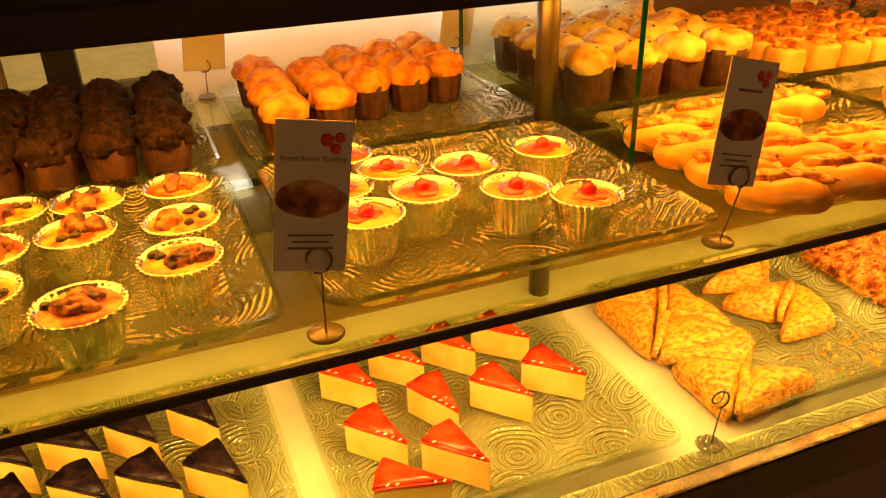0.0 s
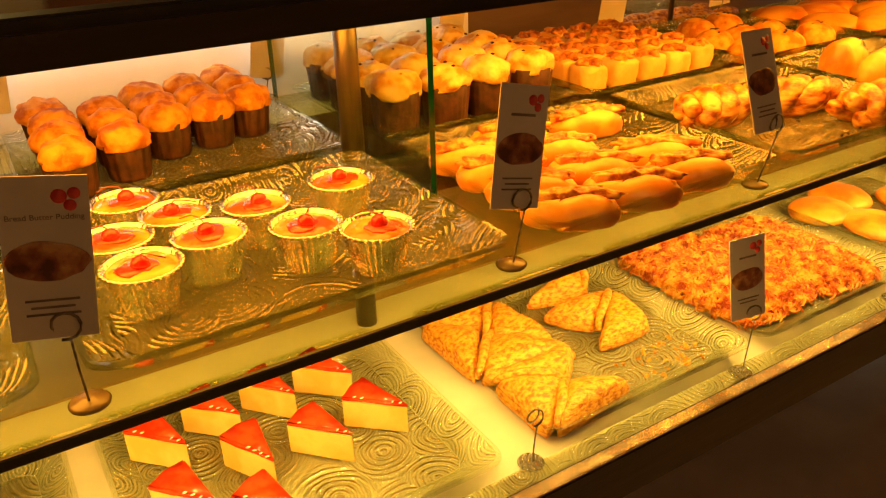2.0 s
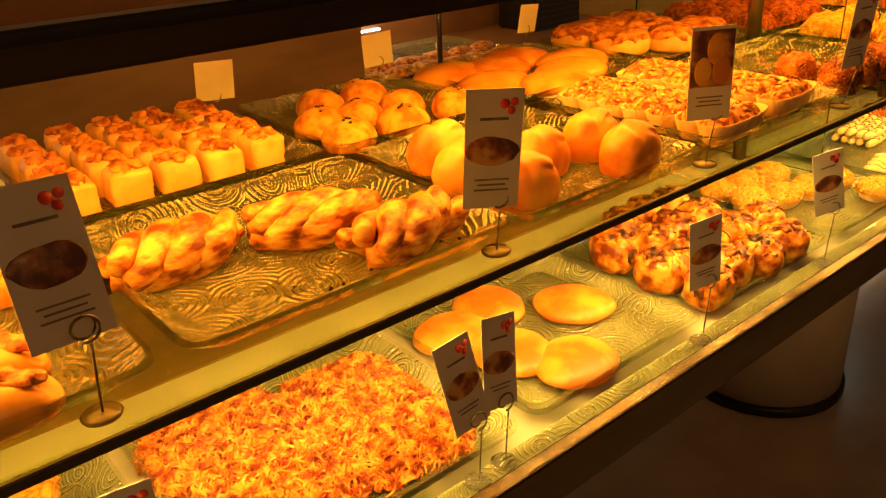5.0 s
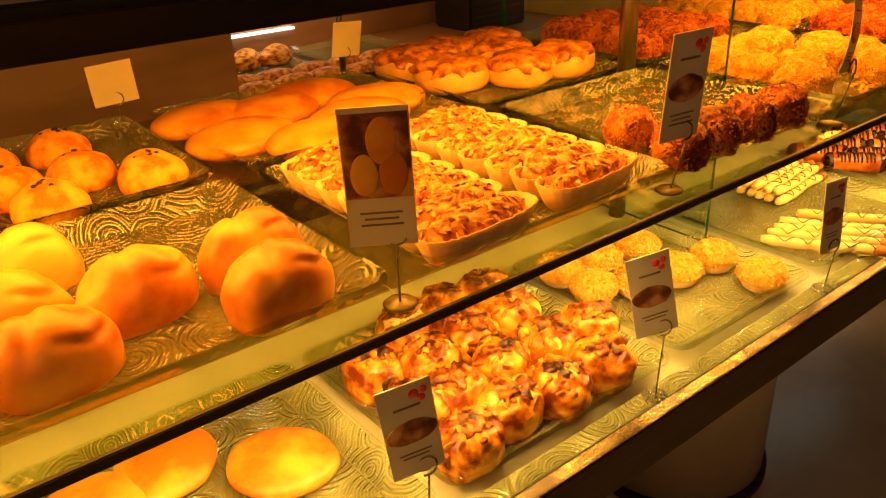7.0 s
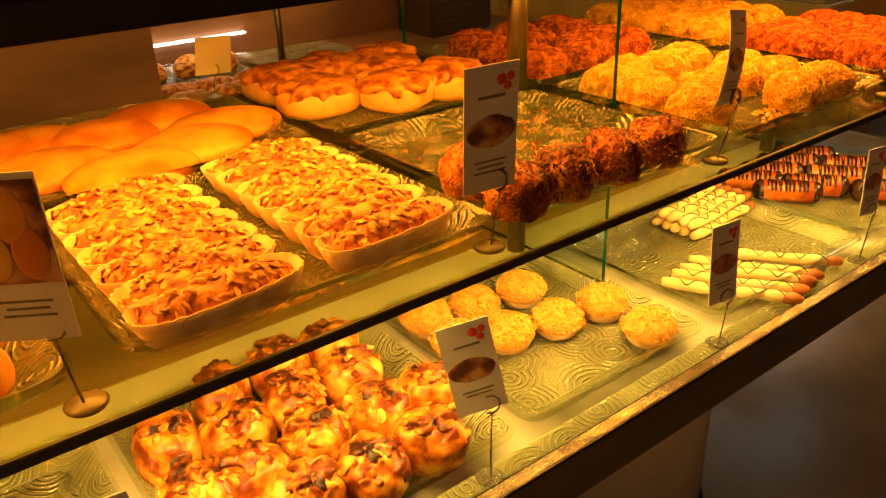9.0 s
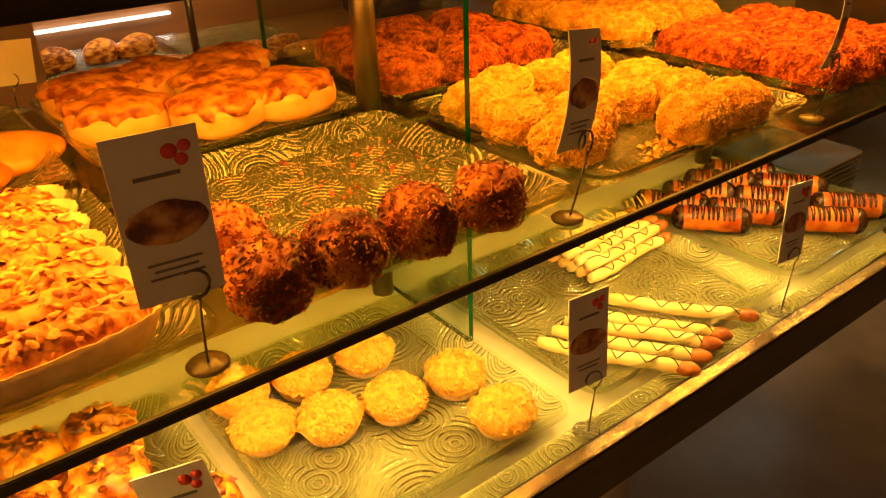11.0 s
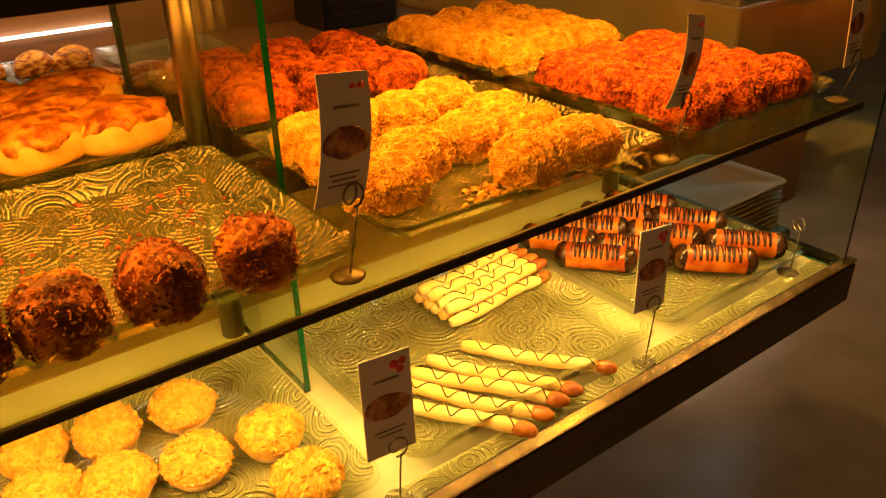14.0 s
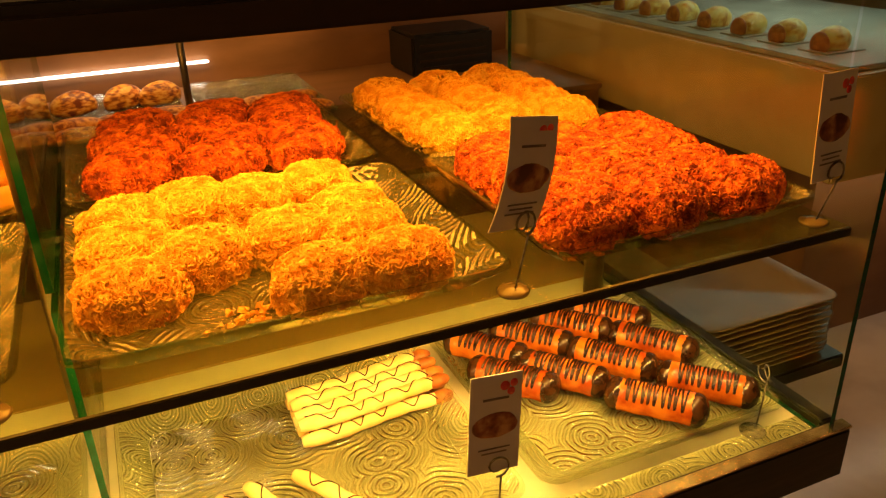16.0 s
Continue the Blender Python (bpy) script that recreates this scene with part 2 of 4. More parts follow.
M["cake"] = material("cheesecake_body", [(0.78, 0.5, 0.09), (0.85, 0.61, 0.17)], 25, 0.55, 0.15, 160)
M["cakered"] = material("strawberry_glaze", [(0.55, 0.025, 0.005), (0.72, 0.06, 0.012)], 40, 0.15, 0.3, 120)
M["cakeblue"] = material("blueberry_glaze", [(0.006, 0.003, 0.008), (0.03, 0.012, 0.022)], 60, 0.3, 0.8, 110, spec=0.3)
M["piping"] = material("cream_piping", [(0.85, 0.5, 0.36), (0.88, 0.66, 0.5)], 60, 0.4)
M["shred_o"] = material("orange_shreds", [(0.3, 0.035, 0.003), (0.7, 0.2, 0.013), (0.83, 0.43, 0.065)], 55, 0.5, 0.4, 160)
M["shred_r"] = material("red_meat_floss", [(0.2, 0.02, 0.003), (0.52, 0.085, 0.008), (0.72, 0.19, 0.02)], 60, 0.6, 0.8, 190)
M["shred_g"] = material("golden_meat_floss", [(0.62, 0.27, 0.02), (0.8, 0.43, 0.05), (0.87, 0.56, 0.1)], 60, 0.6, 0.8, 190)
M["shred_d"] = material("dark_meat_floss", [(0.09, 0.014, 0.003), (0.34, 0.065, 0.008), (0.64, 0.24, 0.026)], 24, 0.5, 0.8, 170, detail=10)
M["cin"] = material("cinnamon_roll_dough", [(0.2, 0.03, 0.004), (0.62, 0.19, 0.013), (0.85, 0.45, 0.06)], 36, 0.3, 0.5, 90, detail=10)
M["cintop"] = material("toasted_cinnamon_top", [(0.035, 0.008, 0.003), (0.24, 0.05, 0.006), (0.62, 0.22, 0.02)], 60, 0.35, 0.7, 120)
M["almond"] = material("toasted_almond", [(0.26, 0.05, 0.007), (0.6, 0.2, 0.024), (0.8, 0.42, 0.09)], 60, 0.42, 0.2, 140)
M["paper"] = material("pale_baking_paper", [(0.62, 0.38, 0.16), (0.76, 0.54, 0.27)], 25, 0.6, 0.25, 90)
M["crumb"] = material("yellow_crumble", [(0.68, 0.31, 0.03), (0.82, 0.48, 0.075)], 80, 0.6, 0.9, 210)
M["stick"] = material("pale_bread_stick", [(0.86, 0.7, 0.36), (0.8, 0.55, 0.2)], 22, 0.45, 0.2, 110, sss=0.25)
M["churro"] = material("fried_pastry_crust", [(0.3, 0.045, 0.004), (0.48, 0.105, 0.008), (0.6, 0.17, 0.013)], 30, 0.22, 0.3, 120)
M["tip"] = material("brown_stick_end", [(0.28, 0.07, 0.012), (0.5, 0.17, 0.03)], 50, 0.35, 0.2, 90)
M["sauce"] = material("chocolate_sauce", [(0.02, 0.007, 0.003), (0.05, 0.018, 0.007)], 80, 0.2)
M["pizzabread"] = material("browned_bread_top", [(0.26, 0.055, 0.008), (0.56, 0.18, 0.02), (0.74, 0.32, 0.045)], 55, 0.42, 0.7, 90)


# ---- mesh helpers ----
def finish(name, bm, mats, parent=None, label="", smooth=True):
    me = bpy.data.meshes.new(name)
    bmesh.ops.recalc_face_normals(bm, faces=bm.faces[:])
    if smooth:
        for f in bm.faces:
            f.smooth = True
    bm.to_mesh(me)
    bm.free()
    for m in (mats if isinstance(mats, list) else [mats]):
        me.materials.append(m)
    ob = new(name, me)
    if parent is not None:
        ob.parent = parent
    if label:
        ob["label"] = label
    return ob


def part(name, bm, mat, parent, label="", smooth=True):
    return finish(name, bm, mat, parent, label, smooth)


def thing(name, m, label, category, group=""):
    ob = new(name)
    ob.empty_display_size = 0.02
    ob.matrix_basis = m
    return tagged(ob, label, category, group)


def box(x0, x1, y0, y1, z0, z1, bevel=0.0, bm=None):
    own = bm is None
    bm = bm or bmesh.new()
    r = bmesh.ops.create_cube(bm, size=1)["verts"]
    for v in r:
        v.co = Vector((x0 + (v.co.x + 0.5) * (x1 - x0), y0 + (v.co.y + 0.5) * (y1 - y0), z0 + (v.co.z + 0.5) * (z1 - z0)))
    if bevel and own:
        bmesh.ops.bevel(bm, geom=bm.edges[:], offset=bevel, segments=2, affect="EDGES")
    return bm


def lathe(profile, n=24, flute=0, amp=0.0, caps=True, bm=None):
    """Turned shape from (radius, height, flute share) rows."""
    bm = bm or bmesh.new()
    rings = []
    for row in profile:
        r, z = row[0], row[1]
        share = row[2] if len(row) > 2 else 1.0
        rings.append([bm.verts.new(((r + amp * share * math.cos(flute * a)) * math.cos(a), (r + amp * share * math.cos(flute * a)) * math.sin(a), z)) for a in (2 * math.pi * i / n for i in range(n))])
    for lo, hi in zip(rings, rings[1:]):
        for i in range(n):
            bm.faces.new((lo[i], lo[(i + 1) % n], hi[(i + 1) % n], hi[i]))
    if caps:
        bm.faces.new(rings[0][::-1])
        bm.faces.new(rings[-1])
    return bm


def blob(rx, ry, rz, low=0.25, amp=0.1, freq=25.0, seed=0, seg=28, rings=16, square=1.0, bm=None, boxy=1.0):
    """A rounded lump that rests on z = 0: low is the flat share below the middle."""
    bm = bm or bmesh.new()
    off = Vector((seed * 3.7, seed * 1.3, seed * 2.1))
    grid = []

    def place(u, w):
        cu, su, cw, sw = math.cos(u), math.sin(u), math.cos(w), math.sin(w)
        if boxy != 1.0:
            cw, sw = abs(cw) ** boxy, math.copysign(abs(sw) ** boxy, sw)
        k = (abs(cu) ** (2 / square) + abs(su) ** (2 / square)) ** (-square / 2) if square != 1 else 1.0
        p = Vector((cw * cu * k, cw * su * k, sw))
        q = Vector((p.x * rx, p.y * ry, p.z * rz))
        d = 1 + amp * noise.noise(q * freq + off) + amp * 0.5 * noise.noise(q * freq * 2.3 + off)
        q *= d
        q.z = max(q.z, -low * rz) + low * rz
        return q
    for j in range(1, rings):
        w = -math.pi / 2 + math.pi * j / rings
        grid.append([bm.verts.new(place(2 * math.pi * i / seg, w)) for i in range(seg)])
    bottom, top = bm.verts.new(place(0, -math.pi / 2)), bm.verts.new(place(0, math.pi / 2))
    for lo, hi in zip(grid, grid[1:]):
        for i in range(seg):
            bm.faces.new((lo[i], lo[(i + 1) % seg], hi[(i + 1) % seg], hi[i]))
    for i in range(seg):
        bm.faces.new((bottom, grid[0][(i + 1) % seg], grid[0][i]))
        bm.faces.new((top, grid[-1][i], grid[-1][(i + 1) % seg]))
    return bm


def sample(bm, count, rng, up=-0.2):
    """Random points and normals on the faces that look up."""
    bm.normal_update()
    faces = [f for f in bm.faces if f.normal.z > up]
    weights = [f.calc_area() for f in faces]
    out = []
    for f in rng.choices(faces, weights, k=count):
        a, b, c = f.verts[0].co, f.verts[1].co, f.verts[-1].co
        r, s = rng.random(), rng.random()
        if r + s > 1:
            r, s = 1 - r, 1 - s
        out.append((a + (b - a) * r + (c - a) * s, f.normal.copy()))
    return out


def strands(points, rng, length, width, lift=0.004):
    """Short curled shreds lying on a surface."""
    bm = bmesh.new()
    for p, nrm in points:
        side = nrm.cross(Vector((rng.uniform(-1, 1), rng.uniform(-1, 1), rng.uniform(-1, 1)))).normalized()
        along = nrm.cross(side).normalized()
        ln, wd = length * rng.uniform(0.5, 1.3), width * rng.uniform(0.6, 1.3)
        bow, rise = rng.uniform(-0.4, 0.4) * ln, lift * rng.uniform(0.1, 1.0)
        rows = []
        for k in range(4):
            s = k / 3 - 0.5
            c = p + along * (s * ln) + side * (bow * (0.25 - s * s) * 2) + nrm * (rise * (1 - 3.2 * s * s) + 0.0005)
            rows.append((bm.verts.new(c - side * wd / 2), bm.verts.new(c + nrm * wd * 0.6), bm.verts.new(c + side * wd / 2)))
        for lo, hi in zip(rows, rows[1:]):
            bm.faces.new((lo[0], lo[1], hi[1], hi[0]))
            bm.faces.new((lo[1], lo[2], hi[2], hi[1]))
    return bm


def flakes(points, rng, size, thick=0.0012, tilt=0.5):
    """Thin curved flakes lying at odd tilts."""
    bm = bmesh.new()
    for p, nrm in points:
        axis = (nrm + Vector((rng.uniform(-tilt, tilt), rng.uniform(-tilt, tilt), rng.uniform(-0.1, 0.2)))).normalized()
        side = axis.cross(Vector((rng.uniform(-1, 1), rng.uniform(-1, 1), 0.3))).normalized()
        fore = axis.cross(side)
        a, b = size * rng.uniform(0.7, 1.2), size * rng.uniform(0.4, 0.75)
        lift = p + nrm * size * 0.15
        mid = bm.verts.new(lift + axis * thick * 2.0)
        low = [bm.verts.new(lift + side * (a * math.cos(t)) + fore * (b * math.sin(t)) + axis * (0.15 * a * math.cos(2 * t))) for t in (math.pi * 2 * i / 7 for i in range(7))]
        for i in range(7):
            bm.faces.new((mid, low[i], low[(i + 1) % 7]))
    return bm


def tube(points, radius, n=6, bm=None, taper=None):
    """A round bar through the points."""
    bm = bm or bmesh.new()
    rings = []
    pts = [Vector(p) for p in points]
    for i, p in enumerate(pts):
        d = (pts[min(i + 1, len(pts) - 1)] - pts[max(i - 1, 0)]).normalized()
        s = d.cross(Vector((0.13, 0.31, 0.94)))
        s = s.normalized() if s.length > 1e-4 else Vector((1, 0, 0))
        u = d.cross(s)
        r = radius if taper is None else radius * taper[i]
        rings.append([bm.verts.new(p + s * (r * math.cos(a)) + u * (r * math.sin(a))) for a in (2 * math.pi * k / n for k in range(n))])
    for lo, hi in zip(rings, rings[1:]):
        for k in range(n):
            bm.faces.new((lo[k], lo[(k + 1) % n], hi[(k + 1) % n], hi[k]))
    bm.faces.new(rings[0][::-1])
    bm.faces.new(rings[-1])
    return bm


def rounded_loop(w, d, r, z, n=5):
    pts = []
    for cx, cy, a0 in ((w / 2 - r, d / 2 - r, 0), (-w / 2 + r, d / 2 - r, 90), (-w / 2 + r, -d / 2 + r, 180), (w / 2 - r, -d / 2 + r, 270)):
        for k in range(n):
            a = radians(a0 + 90 * k / (n - 1))
            pts.append((cx + r * math.cos(a), cy + r * math.sin(a), z))
    return pts


def loft(loops, bm=None):
    bm = bm or bmesh.new()
    rings = [[bm.verts.new(p) for p in lp] for lp in loops]
    n = len(rings[0])
    for lo, hi in zip(rings, rings[1:]):
        for i in range(n):
            bm.faces.new((lo[i], lo[(i + 1) % n], hi[(i + 1) % n], hi[i]))
    bm.faces.new(rings[0][::-1])
    bm.faces.new(rings[-1])
    return bm


def structure(name, bm, mat, smooth=False):
    return tagged(finish(name, bm, mat, None, "", smooth), kind="structure")


# ---- room ----
structure("floor", box(-5, 9, -4, 7, -0.1, 0), M["floor"])
structure("ceiling", box(-5, 9, -4, 7, 2.95, 3.05), M["ceiling"])
structure("wall_south", box(-5, 9, -4.15, -4, 0, 2.95), M["wall"])
structure("wall_north", box(-5, 9, 7, 7.15, 0, 2.95), M["wall"])
structure("wall_west", box(-5.15, -5, -4, 7, 0, 2.95), M["wall"])
structure("wall_east", box(9, 9.15, -4, 7, 0, 2.95), M["wall"])
# round fixtures added to go with the fill lights, out of view
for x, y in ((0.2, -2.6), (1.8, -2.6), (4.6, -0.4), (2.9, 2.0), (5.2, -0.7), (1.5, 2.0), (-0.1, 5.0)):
    lamp = thing("downlight", pose(x, y, 2.95), "added round ceiling fill lamp with a glowing disc, out of view", "ceiling light", "ceiling downlights")
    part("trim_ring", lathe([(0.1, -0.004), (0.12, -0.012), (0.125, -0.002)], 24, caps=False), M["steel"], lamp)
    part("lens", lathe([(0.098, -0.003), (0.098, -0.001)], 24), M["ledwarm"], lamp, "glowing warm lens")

# ---- the display case ----
YB = 1.42
case = thing("display_case", pose(0, 0, 0), "long dark wooden bakery case with glass shelf and cream deck", "display case")
part("body", box(X0, 3.40, 0.62, 1.36, 0.62, 0.735, 0.006), M["dark"], case, smooth=False)
part("fascia", box(X0, 3.535, 0.520, 0.545, 0.756, 0.832, 0.003), M["dark"], case, "dark stained front fascia", False)
part("end_fascia", box(3.512, 3.535, 0.547, YB, 0.756, 0.832, 0.003), M["dark"], case, "", False)
part("deck", box(X0, 3.51, 0.547, 1.055, 0.795, DECK, 0.002), M["deck"], case, "cream laminate deck board", False)
part("rear_deck", box(X0, 3.51, 1.057, YB, 0.795, DECK, 0.002), M["rear"], case, "brown rear deck behind the trays", False)
part("edge_strip", box(X0, 3.535, 0.519, 0.537, 0.833, 0.838, 0.0015), M["brass"], case, "worn shiny metal edge strip", False)
part("edge_joint", box(X0, 3.51, 0.5375, 0.5465, 0.80, 0.826), M["dark"], case, "dark joint behind the metal edge", False)
runner = box(X0, 3.50, 0.549, 0.5755, DECK + 0.0005, DECK + 0.0045)
for f in runner.faces:
    f.material_index = 0 if f.calc_center_median().z > DECK + 0.004 else 1
part("glass_runner", runner, [M["tray"], M["traybase"]], case, "rippled glass strip along the front", False)
part("upper_shelf", box(X0, X1 - 0.004, EDGE + 0.004, 1.40, SHELF - 0.009, SHELF), M["shelfglass"], case, "clear green glass shelf", False)
part("shelf_front_edge", box(X0, X1 - 0.004, EDGE - 0.003, EDGE + 0.003, SHELF - 0.011, SHELF, 0.001), M["black"], case, "black front edge of the glass shelf", False)
part("shelf_rail", box(X0, X1 - 0.006, 0.985, 1.015, 1.09, SHELF - 0.0095, 0.002), M["steel"], case, "", False)
part("canopy", box(X0, 3.53, 0.552, YB, 1.387, 1.414, 0.003), M["dark"], case, "dark canopy above the glass shelf", False)
part("canopy_top", box(X0, 3.53, 0.575, YB, 1.416, 1.421, 0.001), M["top"], case, "polished brown canopy top", False)
part("canopy_bead", box(X0, 3.532, 0.548, 0.574, 1.4145, 1.4225, 0.002), M["black"], case, "", False)
for x in (X0 + 0.02, XA, XB, 3.478):
    part("post", lathe([(0.017, DECK), (0.017, 1.0895)], 20), M["steel"], case).matrix_basis = pose(x - 0.018, 1.0, 0)
    if x < 3.4:
        part("post", lathe([(0.017, SHELF + 0.001), (0.017, 1.387)], 20), M["steel"], case).matrix_basis = pose(x - 0.018, 1.0, 0)


def pane(x, y0, y1, z0, z1, parent, name="divider_pane"):
    """A thick upright pane across the case, with green cut edges."""
    bm = box(x - 0.004, x + 0.004, y0, y1, z0, z1)
    for f in bm.faces:
        f.material_index = 0 if abs(f.normal.x) > 0.5 else 1
    return finish(name, bm, [M["glass"], M["edge"]], parent, "clear glass pane with green edges", False)


for x in (XA, XB):
    pane(x, 0.80, 1.36, SHELF + 0.001, 1.385, case)
    if x == XB:
        pane(x, 0.80, 1.36, DECK + 0.001, SHELF - 0.022, case)
pane(X1, 0.527, 1.40, DECK + 0.001, 1.386, case, "end_pane")
for a, b in ((X0, XA), (XA, XB), (XB, X1)):
    part("led_strip", box(a + 0.05, b - 0.05, 0.91, 0.95, 1.377, 1.386, 0.002), M["ledwarm"], case, "warm glowing light strip", False)
part("pedestal", lathe([(0.24, 0.0), (0.24, 0.619)], 48), M["column"], case, "pale round pedestal").matrix_basis = pose(2.96, 1.03, 0.0)
part("pedestal_ring", lathe([(0.243, 0.0), (0.252, 0.004), (0.252, 0.03), (0.243, 0.034)], 48), M["black"], case, "dark rubber ring round the foot").matrix_basis = pose(2.96, 1.03, 0.0)
part("pedestal", lathe([(0.24, 0.0), (0.24, 0.619)], 48), M["column"], case, "pale round pedestal").matrix_basis = pose(0.2, 1.03, 0.0)
part("pedestal_ring", lathe([(0.243, 0.0), (0.252, 0.004), (0.252, 0.03), (0.243, 0.034)], 48), M["black"], case).matrix_basis = pose(0.2, 1.03, 0.0)
part("back_panel", box(0.04, 1.05, 1.424, 1.44, 1.05, 1.41, 0.002), M["white"], case, "white board lit from above", False)
part("panel_led", box(0.04, 0.93, 1.405, 1.423, 1.275, 1.29, 0.002), M["led"], case, "bright white light strip", False)

# ---- beyond the case ----
structure("partition_brown", box(0.35, 2.49, 2.475, 2.56, 0, 2.2), M["brown"])
for x in (-0.41, -0.2):
    structure("column", box(x - 0.045, x + 0.045, 2.6, 2.7, 0, 2.95), M["beige" if x < -0.3 else "dark"])
far = thing("low_table", pose(0, 0, 0), "low pale table standing across the shop under a lamp", "table")
part("tabletop", box(-1.2, 0.8, 4.3, 6.2, 0.41, 0.45, 0.006), M["deck"], far, "", False)
for lx in (-1.15, 0.75):
    for ly in (4.35, 6.15):
        part("leg", box(lx - 0.03, lx + 0.03, ly - 0.03, ly + 0.03, 0, 0.409), M["dark"], far, "", False)
counter = thing("back_counter", pose(0, 0, 0), "brown wooden back counter with a lit shelf of breads", "counter")
part("body", box(2.5, 4.5, 2.52, 3.3, 0, 0.745, 0.004), M["brown"], counter, "", False)
part("worktop", box(2.5, 4.5, 2.50, 3.3, 0.747, 0.77, 0.004), M["brown"], counter, "", False)
part("rear_board", box(2.5, 4.5, 3.3, 3.33, 0.6, 1.5, 0.003), M["brown"], counter, "", False)
part("light_strip", box(2.52, 3.14, 3.27, 3.295, 0.859, 0.868, 0.003), M["led"], counter, "bright white light strip", False)
part("glass_post", lathe([(0.012, 0.771), (0.012, 1.2)], 12), M["steel"], counter).matrix_basis = pose(2.98, 2.62, 0)
printer = thing("label_printer", pose(4.07, 3.08, 0.77), "black boxy printer on the back counter", "printer")
part("body", box(-0.18, 0.18, -0.14, 0.14, 0, 0.17, 0.012), M["black"], printer, "", False)
for k in range(4):
    part("slot", box(-0.15, 0.15, -0.145, -0.141, 0.03 + 0.03 * k, 0.04 + 0.03 * k), M["dark"], printer, "", False)
chill = thing("cake_counter", pose(0, 0, 0), "beige wooden counter with a chilled glass cake case on top", "counter")
part("body", box(4.6, 5.6, 1.49, 4.4, 0.66, 0.972, 0.005), M["beige"], chill, "", False)
part("plinth", box(4.75, 5.5, 1.66, 4.3, 0, 0.659), M["brown"], chill, "brown recessed plinth", False)
part("plinth_light", box(4.65, 5.5, 1.57, 1.59, 0.645, 0.659), M["led"], chill, "white light under the counter", False)
part("display_floor", box(4.63, 5.57, 1.52, 4.37, 0.974, 0.99, 0.003), M["plate"], chill, "", False)
part("front_glass", box(4.62, 4.627, 1.52, 4.37, 0.991, 1.36), M["glass"], chill, "clear glass front", False)
part("end_glass", box(4.63, 5.57, 1.505, 1.512, 0.991, 1.36), M["glass"], chill, "", False)
part("hood", box(4.60, 5.6, 1.49, 4.4, 1.362, 1.41, 0.005), M["dark"], chill, "", False)
part("light_tube", box(4.9, 4.93, 1.6, 4.3, 1.34, 1.36, 0.003), M["led"], chill, "white light tube", False)
roll = None
for k in range(11):
    p = pose(4.78, 1.72 + 0.17 * k, 0.991)
    if roll is None:
        roll = thing("swiss_roll", p, "pale cream swiss roll slice on a white tray", "cake", "swiss rolls in the chilled case")
        part("sponge", blob(0.06, 0.045, 0.045, 0.6, 0.03, 20, 3, 20, 12), M["iced"], roll)
        part("cut_face", blob(0.012, 0.036, 0.036, 0.6, 0.03, 20, 4, 16, 10), M["tip"], roll, "brown rolled cut face").matrix_basis = pose(-0.054, 0, 0.001)
        part("tray", box(-0.08, 0.08, -0.055, 0.055, -0.001, 0.004, 0.001), M["plate"], roll, "", False)
    else:
        copy_thing(roll, p)

# ---- the side stand with stacked plates ----
part("side_shelf", box(3.536, 3.945, 0.85, 1.12, 0.61, 0.64, 0.004), M["dark"], case, "dark side shelf", False)
first = None
for k in range(10):
    p = pose(3.765 + 0.002 * math.sin(k * 2.3), 0.985 + 0.002 * math.cos(k * 1.7), 0.641 + 0.0125 * k)
    if first is None:
        lp = [rounded_loop(0.28, 0.20, 0.025, 0.0), rounded_loop(0.32, 0.24, 0.03, 0.0105), rounded_loop(0.315, 0.235, 0.03, 0.0115), rounded_loop(0.275, 0.195, 0.025, 0.0035)]
        first = tagged(finish("serving_tray", loft(lp), M["melamine"]), "tan plastic serving tray in a tall stack", "tray", "stacked serving trays")
        first.matrix_basis = p
    else:
        copy_thing(first, p)

# ---- glass trays ----
def tray(x0, x1, y0, y1, z):
    w, d = x1 - x0, y1 - y0
    t = thing("glass_tray", pose((x0 + x1) / 2, (y0 + y1) / 2, z), "greenish rippled glass tray with raised rims", "tray", "glass trays in the case")
    base = loft([rounded_loop(w - 0.078, d - 0.078, 0.02, 0.0), rounded_loop(w - 0.078, d - 0.078, 0.02, 0.006)])
    base.normal_update()
    for f in base.faces:
        f.material_index = 0 if f.calc_center_median().z > 0.0055 else 1
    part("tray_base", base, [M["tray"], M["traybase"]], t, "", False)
    lp = [rounded_loop(w - 0.076, d - 0.076, 0.02, 0.0), rounded_loop(w - 0.055, d - 0.055, 0.02, 0.001), rounded_loop(w, d, 0.025, 0.024), rounded_loop(w - 0.003, d - 0.003, 0.025, 0.0285),
          rounded_loop(w - 0.012, d - 0.012, 0.022, 0.0275), rounded_loop(w - 0.076, d - 0.076, 0.02, 0.0063)]
    bm = bmesh.new()
    rings = [[bm.verts.new(p) for p in q] for q in lp]
    for lo, hi in zip(rings, rings[1:] + rings[:1]):
        for k in range(len(lo)):
            bm.faces.new((lo[k], lo[(k + 1) % len(lo)], hi[(k + 1) % len(lo)], hi[k]))
    for f in bm.faces:
        zs = [v.co.z for v in f.verts]
        f.material_index = 0 if min(zs) > 0.006 and max(zs) < 0.0285 and f.calc_center_median().z < 0.0272 else 1
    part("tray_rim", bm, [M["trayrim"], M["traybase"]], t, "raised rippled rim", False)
    return t


